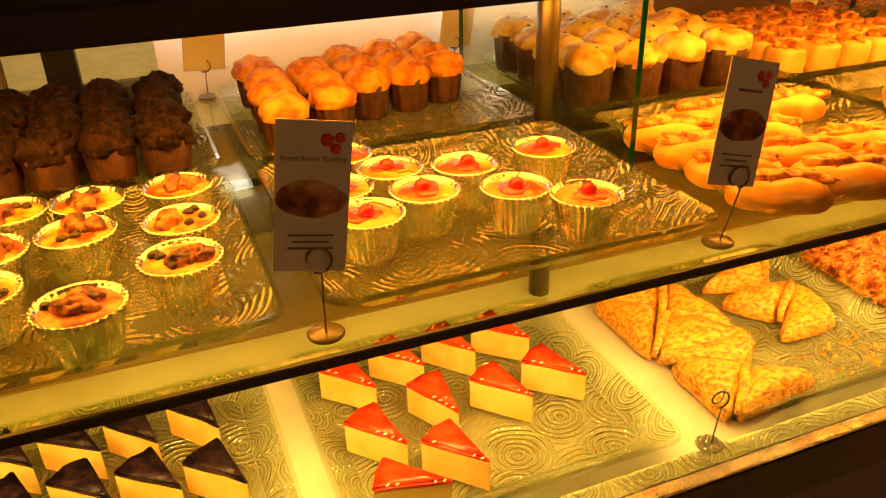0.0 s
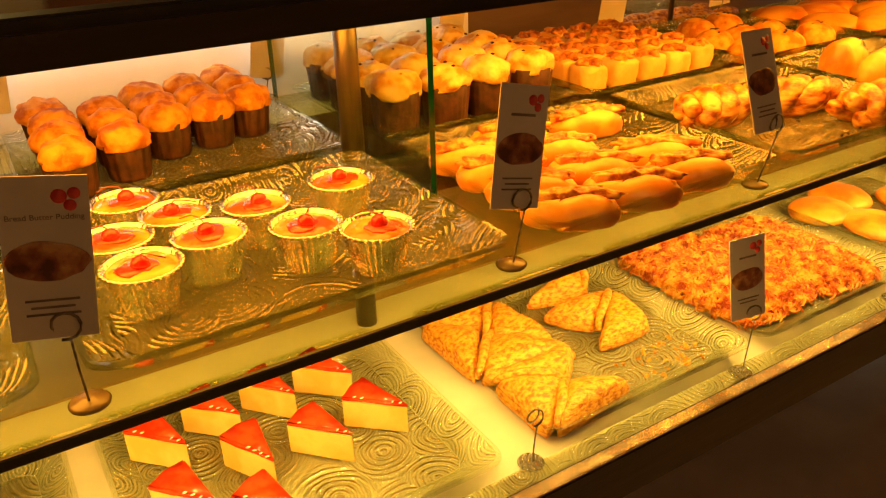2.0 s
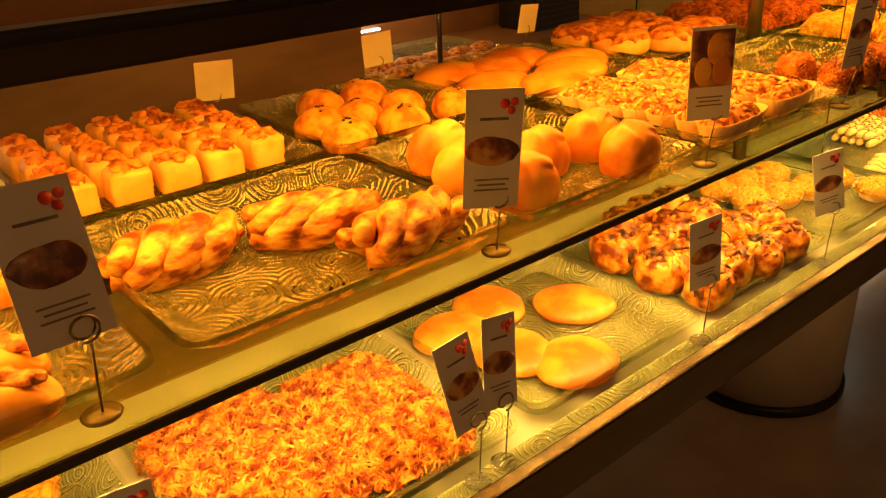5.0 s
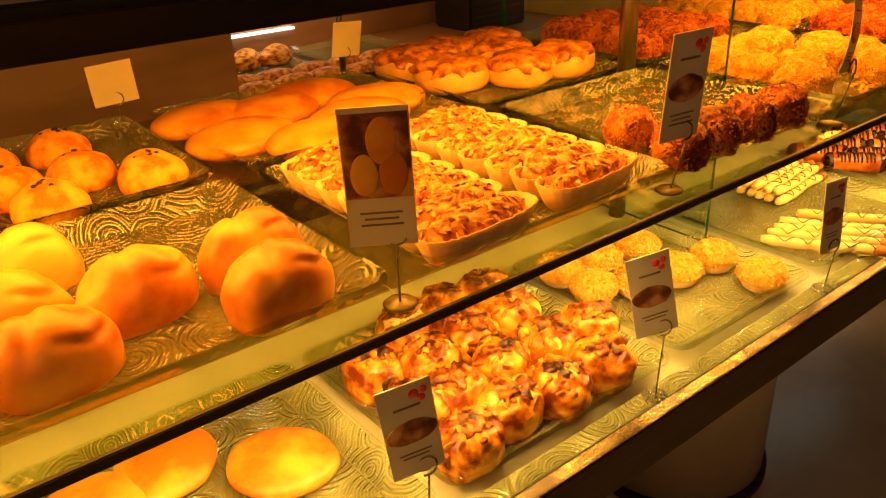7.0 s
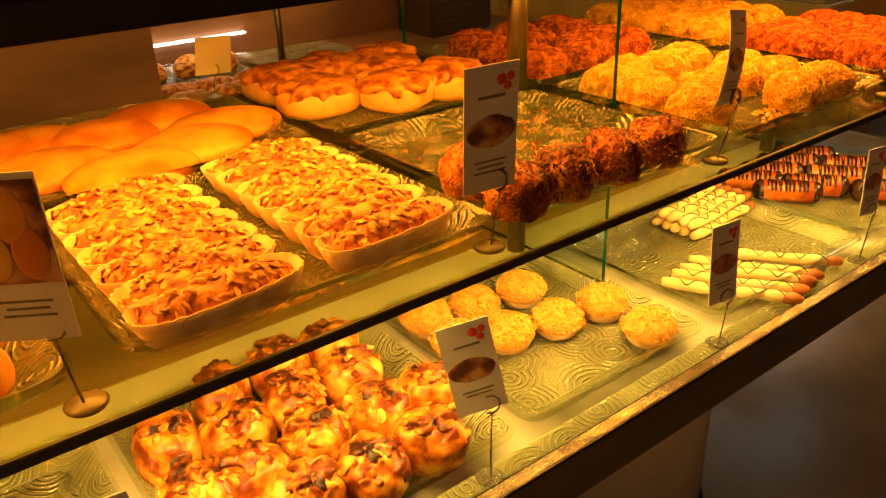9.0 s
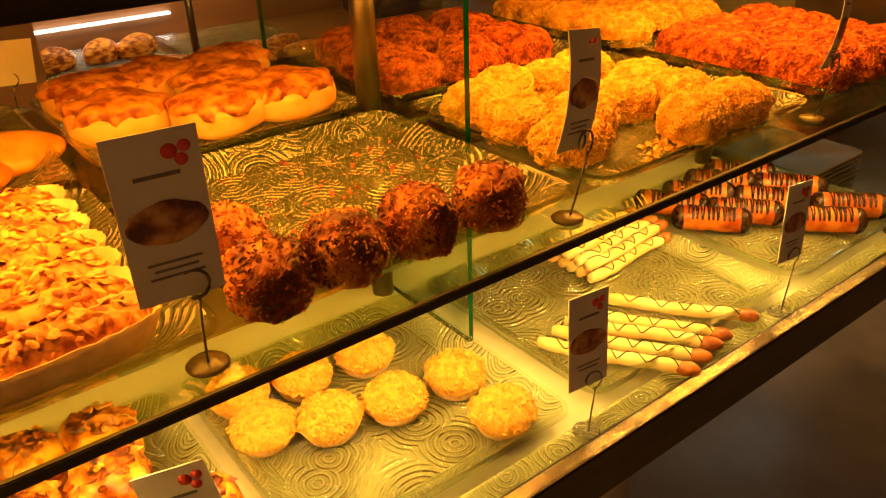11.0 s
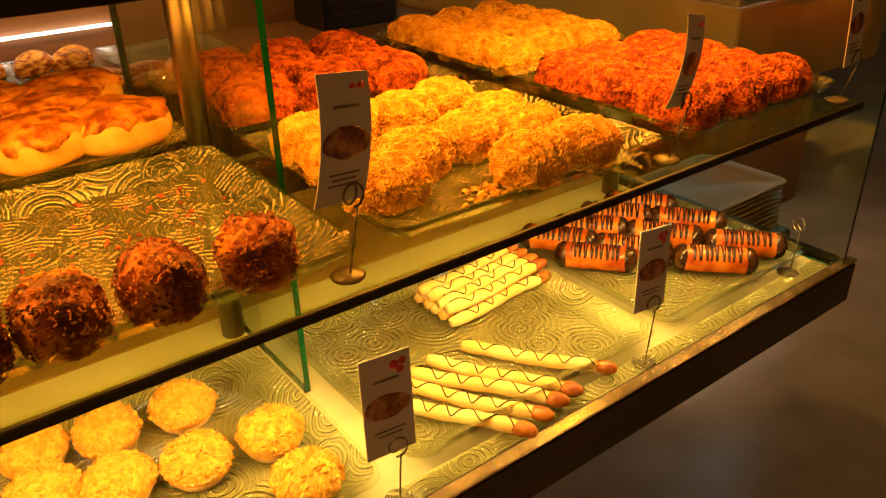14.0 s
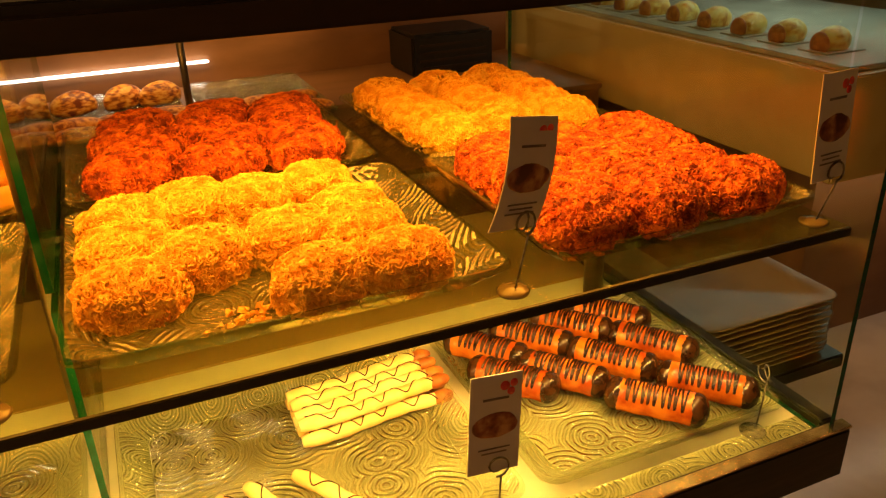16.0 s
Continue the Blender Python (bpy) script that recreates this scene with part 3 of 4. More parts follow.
LOWER = [(-0.73, -0.34), (-0.315, 0.085), (0.118, 0.54), (0.603, 0.995), (1.012, 1.425), (1.446, 1.835), (1.85, 2.255), (2.27, 2.632), (2.665, 3.10), (3.117, 3.49)]
UPPER = [(-0.73, -0.34), (-0.315, 0.085), (0.118, 0.555), (0.605, 1.0), (1.02, 1.425), (1.44, 1.80), (1.835, 2.235), (2.255, 2.632), (2.662, 3.085), (3.125, 3.492)]
for a, b in LOWER:
    tray(a, b, 0.577, 0.947, DECK + 0.001)
for a, b in UPPER:
    tray(a, b, 0.588, 0.965, SHELF + 0.001)
    tray(a, b, 0.985, 1.365, SHELF + 0.001)
ZL, ZU = DECK + 0.0075, SHELF + 0.0075      # the trays' inner floors

# ---- cards and clips ----
def clip(x, y, z0, z1, yaw):
    """A round foot, a wire and a coiled ring that holds a card."""
    c = thing("card_clip", pose(x, y, z0, 0, 0, yaw), "small wire card holder with round foot and ring", "card holder", "card holders")
    back = 0.016 if z0 > 1.0 else 0.006
    part("foot", lathe([(0.0165, 0), (0.0172, 0.002), (0.015, 0.004), (0.003, 0.006)], 20), M["foot"] if z0 > 1.0 else M["acrylic"], c, "round acrylic foot").matrix_basis = pose(0, back + 0.003, 0)
    h = z1 - z0
    part("wire", tube([(0, back, 0.004), (0, back * 0.4, h * 0.5), (0.001, 0, h - 0.012)], 0.0011), M["wire"], c)
    ring = [(0.0105 * math.sin(a), -0.002 + 0.0007 * k, h - 0.002 - 0.0105 * math.cos(a)) for k, a in enumerate(2 * math.pi * i / 12 for i in range(-1, 17))]
    part("ring", tube(ring, 0.0013), M["wire"], c, "coiled wire ring")
    return c


def writing(text, size, mat, parent, m):
    cu = bpy.data.curves.new("lettering", "FONT")
    cu.body, cu.size, cu.align_x, cu.extrude = text, size, "CENTER", 0.0001
    ob = new("lettering", cu)
    ob.parent = parent
    cu.materials.append(mat)
    ob.matrix_basis = m
    return ob


def card(row, label, photo=0.5, lines=3, big=False, title=True, text="", curl=0.0):
    x, y, z, yaw, tilt, roll, w, h = row
    m = Matrix.Translation((x, y, z)) @ Matrix.Rotation(radians(yaw), 4, "Z") @ Matrix.Rotation(radians(-tilt), 4, "X") @ Matrix.Rotation(radians(-roll), 4, "Y")
    c = thing("price_card", m, label, "price card", "price cards")
    bm = bmesh.new()
    cols = []
    for i in range(9):
        v = i / 8
        bend = curl * (v - 0.5) ** 2
        cols.append([bm.verts.new(p) for p in ((-w / 2, -0.0006 + bend, v * h), (w / 2, -0.0006 + bend, v * h), (w / 2, 0.0006 + bend, v * h), (-w / 2, 0.0006 + bend, v * h))])
    for lo, hi in zip(cols, cols[1:]):
        for i in range(4):
            bm.faces.new((lo[i], lo[(i + 1) % 4], hi[(i + 1) % 4], hi[i]))
    bm.faces.new(cols[0])
    bm.faces.new(cols[-1])
    part("sheet", bm, M["card"], c, "", False)
    f = -0.0012 + (curl * 0.02)

    def bar(name, cx, cz, bw, bh, mat, lab=""):
        bend = curl * (cz / h - 0.5) ** 2
        part(name, box(cx - bw / 2, cx + bw / 2, -0.0012 + bend, -0.0007 + bend, cz - bh / 2, cz + bh / 2), mat, c, lab, False)
    for dx, dz, r in ((-0.006, 0, 0.0055), (0.004, 0.002, 0.0045), (0.001, -0.007, 0.0045)):
        bm = lathe([(r, -0.0012), (r, -0.0007)], 12)
        heart = part("heart_mark", bm, M["cardred"], c, "red heart-shaped mark")
        heart.matrix_basis = pose(w * 0.27 + dx, curl * 0.16, h * 0.88 + dz, 90) @ Matrix.Translation((0, 0, 0.0017))
    if text:
        writing(text, w * 0.1, M["cardink"], c, pose(0, -0.0012, h * 0.745, 90))
    elif title:
        bar("title_bar", 0, h * 0.76, w * 0.5, h * 0.022, M["cardink"])
    if big:
        bar("photo_ground", 0, h * 0.66, w * 0.96, h * 0.6, M["photo"], "large brown photo of buns")
        for px, pz, pr in ((-0.2, 0.46, 0.2), (0.22, 0.46, 0.21), (0.08, 0.68, 0.22)):
            bb = part("photo_bun", blob(w * pr, 0.0006, h * pr * 0.75, 1.0, 0.06, 40, 2, 18, 10), M["flat"], c, "printed bun")
            bb.matrix_basis = pose(px * w, -0.0013, h * (pz - 0.08))
    else:
        bm = blob(w * photo * 0.62, 0.0012, h * 0.13, 1.0, 0.12, 60, int(x * 50) % 9, 18, 10)
        bmesh.ops.translate(bm, vec=(0, -0.0002, 0), verts=bm.verts)
        bb = part("photo", bm, M["photo"], c, "printed photo of a bun")
        bb.matrix_basis = pose(0, -0.0008 + curl * 0.0, h * 0.36)
    for k in range(lines):
        bar("text_bar", 0, h * (0.25 - 0.045 * k), w * (0.62 - 0.12 * (k % 2)), h * 0.014, M["cardink"])
    return c


UCARDS = [
    (0.104, 0.575, 1.184, -8, 3, -8, 0.060, 0.128),
    (0.538, 0.575, 1.182, 2, 9, -13, 0.062, 0.125),
    (0.937, 0.575, 1.188, 7, 20, -3, 0.066, 0.126),
    (1.369, 0.575, 1.172, -30, -4, -3, 0.061, 0.132),
    (1.779, 0.575, 1.182, -35, 0, 1, 0.060, 0.126),
    (2.202, 0.575, 1.182, -8, -5, 1, 0.061, 0.129),
    (2.605, 0.575, 1.189, 15, 1, -9, 0.062, 0.116),
    (3.074, 0.575, 1.180, 18, -4, -11, 0.066, 0.110),
    (3.465, 0.568, 1.168, 8, 4, -1, 0.060, 0.120),
]
LCARDS = [
    (0.937, 0.560, 0.922, -13, 10, 3, 0.056, 0.118),
    (1.321, 0.560, 0.912, 1, 14, 4, 0.055, 0.113),
    (1.370, 0.565, 0.913, 3, 11, -10, 0.056, 0.115),
    (1.791, 0.560, 0.924, -17, -2, 7, 0.057, 0.116),
    (2.178, 0.560, 0.929, -27, 2, 11, 0.058, 0.116),
    (2.627, 0.560, 0.899, -4, 6, -2, 0.059, 0.118),
    (3.039, 0.560, 0.916, -1, 5, -5, 0.059, 0.114),
]
BCARDS = [
    (-0.34, 1.385, 1.16, 5, -5, -3, 0.07, 0.068),
    (0.113, 1.385, 1.161, 9, -7, -5, 0.071, 0.068),
    (0.574, 1.385, 1.150, 4, -2, -8, 0.066, 0.078),
    (0.975, 1.385, 1.163, 7, -4, -7, 0.066, 0.06),
    (1.425, 1.385, 1.149, -7, -7, -3, 0.072, 0.073),
    (1.801, 1.385, 1.150, -4, -2, 3, 0.072, 0.068),
    (2.247, 1.385, 1.155, 7, -7, -5, 0.070, 0.067),
]
for i, r in enumerate(UCARDS):
    lab = "upright white price card with red hearts and a food photo"
    card(r, lab, 0.75, 3, big=(i == 4), text="Bread Butter Pudding" if i == 0 else "", curl=0.03 if i in (6, 7) else 0.0)
    clip(r[0] + 0.008, r[1] - 0.006, SHELF + 0.001, r[2] + 0.012, r[3])
for r in LCARDS:
    card(r, "upright white price card on the lower deck", 0.75, 2)
    clip(r[0] + 0.006, r[1] - 0.006, DECK + 0.001, r[2] + 0.010, r[3])
for r in BCARDS:
    x, y, z, yaw, tilt, roll, w, h = r
    m = Matrix.Translation((x, y, z)) @ Matrix.Rotation(radians(yaw), 4, "Z") @ Matrix.Rotation(radians(-tilt), 4, "X") @ Matrix.Rotation(radians(-roll), 4, "Y")
    b = tagged(finish("blank_card", box(-w / 2, w / 2, -0.0006, 0.0006, 0, h), M["card"], None, "", False), "plain white back of a price card", "price card", "cards facing the rear")
    b.matrix_basis = m
    clip(x, y - 0.003, SHELF + 0.001, z + 0.01, 0)
clip(0.575, 0.572, DECK + 0.001, 0.902, 0)
clip(3.435, 0.575, DECK + 0.001, 0.915, 70)

# ---- baked goods: one builder for each kind ----
RNG = random.Random(7)


def scatter(makers, places, spin=360.0):
    """Copies of a few variants at (x, y, z, turn[, size]) places."""
    for i, p in enumerate(places):
        src = makers[i % len(makers)]
        turn = p[3] if len(p) > 3 and p[3] is not None else RNG.uniform(0, spin)
        m = pose(p[0], p[1], p[2], 0, 0, turn)
        k = p[4] if len(p) > 4 else 1.0
        if i < len(makers):
            src.matrix_basis = m @ Matrix.Scale(k, 4)
        else:
            ob = copy_thing(src, m)
            ob.scale = (k, k, k)


def grid(x0, x1, y0, y1, nx, ny, z, jit=0.006, turn=None, stagger=0.0):
    out = []
    for j in range(ny):
        for i in range(nx):
            x = x0 + (x1 - x0) * ((i + 0.5 + stagger * (j % 2)) / nx)
            y = y0 + (y1 - y0) * (j + 0.5) / ny
            t = None if turn is None else turn + RNG.uniform(-12, 12)
            out.append((x + RNG.uniform(-jit, jit), y + RNG.uniform(-jit, jit), z, t))
    return out


def pudding(seed, cherry):
    rng = random.Random(seed)
    label = "custard pudding in a foil cup with a red cherry" if cherry else "bread pudding in a foil cup with raisins"
    t = thing("pudding", pose(0, 0, 0), label, "pudding", "cherry puddings" if cherry else "raisin puddings")
    cup = lathe([(0.026, 0.0, 0.3), (0.027, 0.002, 0.6), (0.0365, 0.046, 1), (0.0385, 0.048, 0.6), (0.0395, 0.0465, 1.2), (0.0385, 0.0495, 1), (0.0355, 0.048, 0.4), (0.034, 0.043, 0.2)], 128, 32, 0.0011)
    part("foil_cup", cup, M["foil"], t, "crimped silver foil cup")
    top = lathe([(0.0345, 0.043), (0.033, 0.0455), (0.022, 0.047), (0.008, 0.0475)], 32)
    for v in top.verts:
        v.co.z += 0.0015 * noise.noise(v.co * 90 + Vector((seed, 0, 0)))
    part("custard", top, M["custard_red" if cherry else "custard"], t, "shiny baked custard")
    if cherry:
        a = rng.uniform(0, 6.28)
        ch = blob(0.0095, 0.0095, 0.0085, 0.5, 0.05, 60, seed, 16, 10)
        c = part("cherry", ch, M["cherry"], t, "glossy red cherry")
        c.matrix_basis = pose(0.003, 0.002, 0.0465)
        pts = [(0, 0, 0.0115), (0.006 * math.cos(a), 0.006 * math.sin(a), 0.017), (0.018 * math.cos(a), 0.018 * math.sin(a), 0.018), (0.03 * math.cos(a + 0.2), 0.03 * math.sin(a + 0.2), 0.014)]
        part("stem", tube(pts, 0.0008, 5), M["stem"], c)
        part("jam", blob(0.021, 0.017, 0.003, 0.2, 0.3, 60, seed, 20, 8), M["cakered"], t).matrix_basis = pose(0.004, -0.002, 0.0465)
    else:
        for k in range(3):
            b = blob(0.015 * rng.uniform(0.7, 1.2), 0.011, 0.0105, 0.3, 0.5, 95, seed + k, 22, 14)
            part("bread_piece", b, M["crust"], t, "browned bread piece").matrix_basis = pose(rng.uniform(-0.018, 0.006), rng.uniform(-0.012, 0.014), 0.045, 0, 0, rng.uniform(0, 90))
        for k in range(4):
            b = blob(0.006, 0.005, 0.004, 0.4, 0.2, 150, seed + k, 10, 7)
            part("raisin", b, M["raisin"], t).matrix_basis = pose(rng.uniform(-0.004, 0.023), rng.uniform(-0.018, 0.016), 0.0468, 0, 0, rng.uniform(0, 180))
    return t


def muffin(seed, kind):
    names = {"choc": ("choc", "brownpaper", "dark chocolate muffin with a crumbly top in brown paper"), "gold": ("muffin", "brownpaper", "golden muffin with a domed top in brown paper"),
             "iced": ("iced", "brownpaper", "tall pale iced cup cake in a brown paper case")}
    top, paper, label = names[kind]
    t = thing("muffin", pose(0, 0, 0), label, "muffin", kind + " muffins")
    r, h = (0.040, 0.066) if kind == "iced" else (0.032, 0.052)
    cup = lathe([(r * 0.84, 0, 0.3), (r * 0.87, 0.004, 1), (r, h, 1.4), (r * 0.97, h + 0.001, 1), (r * 0.94, h - 0.008, 0.5)], 72, 12 if kind == "gold" else 24, 0.0013 if kind == "gold" else 0.0007)
    part("paper_case", cup, M[paper], t, "brown paper case")
    if kind == "choc":
        d = blob(0.034, 0.034, 0.026, 0.25, 0.3, 70, seed, 30, 16)
        rng = random.Random(seed)
        dome = part("dome", d, M[top], t)
        bm = bmesh.new()
        for k in range(40):
            a, q = rng.uniform(0, 6.28), rng.uniform(0, 0.033)
            sub = blob(rng.uniform(0.005, 0.0095), rng.uniform(0.005, 0.0095), rng.uniform(0.005, 0.009), 0.6, 0.3, 120, seed + k, 8, 6)
            bmesh.ops.translate(sub, vec=(q * math.cos(a), q * math.sin(a), 0.022 * (1 - (q / 0.034) ** 2) + 0.002), verts=sub.verts)
            me = bpy.data.meshes.new("tmp")
            sub.to_mesh(me)
            sub.free()
            bm.from_mesh(me)
            bpy.data.meshes.remove(me)
        tagged(part("crumb_topping", bm, M[top], dome), kind="stuff")
    elif kind == "gold":
        dome = part("dome", blob(0.0355, 0.0355, 0.026, 0.35, 0.15, 60, seed, 40, 22), M[top], t)
    else:
        dome = part("dome", blob(0.044, 0.044, 0.026, 0.5, 0.24, 34, seed, 40, 20), M[top], t)
        for k in range(3):
            part("raisin", blob(0.004, 0.003, 0.0025, 0.4, 0.2, 150, k, 8, 6), M["raisin"], t).matrix_basis = pose(0.018 * math.cos(k * 2.2 + seed), 0.018 * math.sin(k * 2.2 + seed), h + 0.028)
    dome.matrix_basis = pose(0, 0, h - 0.007)
    return t


def hot_dog(seed):
    t = thing("filled_bun", pose(0, 0, 0), "long glossy bun filled with sausage and sauce", "bun", "filled buns")
    bm = blob(0.066, 0.040, 0.029, 0.45, 0.09, 18, seed, 56, 30, boxy=0.9)
    for v in bm.verts:
        if v.co.z > 0.02:
            g = max(0.0, 1 - abs(v.co.y - 0.004 * math.sin(v.co.x * 60)) / 0.014) * max(0.0, 1 - (v.co.x / 0.08) ** 4)
            v.co.z -= 0.010 * g
    part("bun_crust", bm, M["bun"], t)
    f = blob(0.056, 0.0155, 0.0105, 0.6, 0.5, 80, seed + 3, 48, 16)
    for v in f.verts:
        v.co.y += 0.004 * math.sin(v.co.x * 60)
    part("filling", f, M["sausage"], t, "browned sausage and cheese filling").matrix_basis = pose(0, 0, 0.0300)
    return t


def braid(seed):
    t = thing("braided_pastry", pose(0, 0, 0), "brown glazed twisted pastry with dark filling lines", "pastry", "braided pastries")
    for k in range(4):
        pts, tap = [], []
        for i in range(13):
            s = i / 12
            pts.append(((s - 0.5) * 0.15, 0.026 * math.sin(s * 5.5 + k * 1.57 + seed) + (k - 1.5) * 0.005, 0.023 + 0.012 * math.cos(s * 5.5 + k * 1.57 + seed)))
            tap.append(0.55 + 0.6 * math.sin(math.pi * min(0.97, max(0.05, s))))
        part("twist", tube(pts, 0.019, 12, taper=tap), M["braid"], t)
    return t


def tall_loaf(seed):
    t = thing("milk_loaf", pose(0, 0, 0), "tall half-moon milk loaf with shiny browned top", "bread", "milk loaves")
    bm = blob(0.055, 0.038, 0.048, 0.42, 0.08, 20, seed, 72, 44, 0.92, boxy=0.85)
    for v in bm.verts:
        z = v.co.z / 0.068
        v.co.x = v.co.x * (1.04 - 0.2 * max(0.0, z - 0.35)) - 0.006 * z
        v.co.y *= 1.0 - 0.22 * max(0.0, z - 0.4)
        up = min(1.0, max(0.0, z - 0.45) / 0.3)
        line = v.co.z - 0.050 - 0.006 * math.sin(v.co.x * 55 + seed) + 0.10 * max(0.0, v.co.x - 0.01)
        if v.co.y < 0 and v.co.x > -0.008:
            dent = math.exp(-(line / 0.0038) ** 2) * min(1.0, (v.co.x + 0.008) / 0.02)
            v.co.y += 0.0035 * dent
            if line > 0:
                v.co.y -= 0.0015 * math.exp(-((line - 0.009) / 0.008) ** 2) * min(1.0, (v.co.x + 0.008) / 0.02)
        v.co.z -= 0.004 * up * math.exp(-((v.co.x + 0.012 - 0.4 * v.co.y) / 0.007) ** 2)
        v.co.z += 0.0022 * up * noise.noise(v.co * 42 + Vector((seed, 0, 0)))
    part("crust", bm, M["loaf"], t)
    return t


FLAKE = []


def almond_loaf(seed):
    rng = random.Random(seed)
    t = thing("almond_loaf", pose(0, 0, 0), "almond-topped bread in a pale paper boat", "bread", "almond loaves")
    bm = bmesh.new()
    n = 60
    loops = []
    for rx, ry, z, fl in ((0.066, 0.020, 0.0, 0.2), (0.071, 0.0235, 0.006, 0.8), (0.083, 0.0315, 0.034, 1.4), (0.0815, 0.030, 0.034, 1.2), (0.07, 0.022, 0.012, 0.5)):
        loops.append([((rx + 0.0012 * fl * math.cos(26 * a)) * math.copysign(abs(math.cos(a)) ** 0.7, math.cos(a)), (ry + 0.0012 * fl * math.cos(26 * a)) * math.copysign(abs(math.sin(a)) ** 0.7, math.sin(a)), z) for a in (2 * math.pi * (i + 0.25) / n for i in range(n))])
    part("paper_boat", loft(loops, bm), M["paper"], t, "fluted pale paper boat")
    top = blob(0.074, 0.026, 0.022, 0.3, 0.12, 30, seed, 30, 14)
    pts = sample(top, 90, rng, 0.2)
    d = part("bread_top", top, M["pizzabread"], t)
    d.matrix_basis = pose(0, 0, 0.017)
    if not FLAKE:
        FLAKE.append(finish("almond_flake", flakes([(Vector((0, 0, 0)), Vector((0, 0, 1)))], random.Random(3), 0.0080, 0.0013, 0.1), M["almond"], None, "", True).data)
        bpy.data.objects.remove(bpy.data.objects["almond_flake"])
    for p, nrm in pts[:26]:
        f = new("almond_flake", FLAKE[0])
        f.parent = d
        lean = (nrm + Vector((rng.uniform(-0.5, 0.5), rng.uniform(-0.5, 0.5), 0.1))).to_track_quat("Z", "Y").to_matrix().to_4x4()
        f.matrix_basis = Matrix.Translation(p + nrm * 0.0012) @ lean @ Matrix.Rotation(rng.uniform(0, 6.28), 4, "Z")
    rest = part("almond_topping", flakes(pts[26:], rng, 0.0075), M["almond"], d, "toasted almond flakes", False)
    tagged(rest, kind="stuff")
    return t


def floss_ball(seed, mat, rx, ry, rz, count, name, label, group, length=0.0062, lift=0.0022):
    rng = random.Random(seed)
    t = thing(name, pose(0, 0, 0), label, "bread roll", group)
    bm = blob(rx, ry, rz, 0.6, 0.13, 60, seed, 72, 40, boxy=0.8)
    pts = sample(bm, count, rng, -0.35)
    b = part("roll_body", bm, M[mat], t)
    tagged(part("floss", strands(pts, rng, length, 0.0022, lift), M[mat], b, "fine shredded floss", False), kind="stuff")
    return t


def cake_slice(seed, red):
    t = thing("cheesecake_slice", pose(0, 0, 0), "triangular cheesecake slice with %s glaze" % ("red strawberry" if red else "dark blueberry"), "cake", "red cheesecake slices" if red else "blueberry cheesecake slices")
    a, w, h = 0.085, 0.052, 0.043

    def wedge(z0, z1, grow, bev, sag=0.0):
        bm = bmesh.new()
        base = [(-a * 0.45 - grow * 1.5, 0), (a * 0.55 + grow, -w / 2 - grow), (a * 0.575 + grow, 0), (a * 0.55 + grow, w / 2 + grow)]
        lo = [bm.verts.new((x, y, z0)) for x, y in base]
        hi = [bm.verts.new((x, y, z1)) for x, y in base]
        for i in range(4):
            bm.faces.new((lo[i], lo[(i + 1) % 4], hi[(i + 1) % 4], hi[i]))
        bm.faces.new(lo[::-1])
        bm.faces.new(hi)
        bmesh.ops.bevel(bm, geom=bm.edges[:], offset=bev, segments=2, affect="EDGES")
        return bm
    part("cake_body", wedge(0.0, h, 0, 0.0015), M["cake"], t, "pale yellow cheesecake", False)
    g = wedge(h - 0.002, h + 0.006, 0.0008, 0.0025)
    bmesh.ops.subdivide_edges(g, edges=g.edges[:], cuts=2, use_grid_fill=True)
    for v in g.verts:
        nz = noise.noise(v.co * 70 + Vector((seed, 0, 0)))
        if v.co.z < h + 0.002:
            v.co.z += 0.004 * nz
        else:
            v.co.z += (0.0012 if red else 0.003) * nz
    gl = part("glaze", g, M["cakered" if red else "cakeblue"], t, "glossy fruit glaze")
    if red:
        for k in range(8):
            s = (k + 0.7) / 8
            side = Vector((-a * 0.43, 0.0015)).lerp(Vector((a * 0.52, w * 0.43)), s)
            if noise.noise(Vector((k * 0.7, seed * 3.1, 0))) > -0.15:
                part("cream_dot", blob(0.0030, 0.0016, 0.001, 0.3, 0.2, 50, k, 8, 6), M["piping"], gl).matrix_basis = pose(side.x, side.y, h + 0.0055, 0, 0, 70 + 20 * math.sin(k * 2.0))
    return t


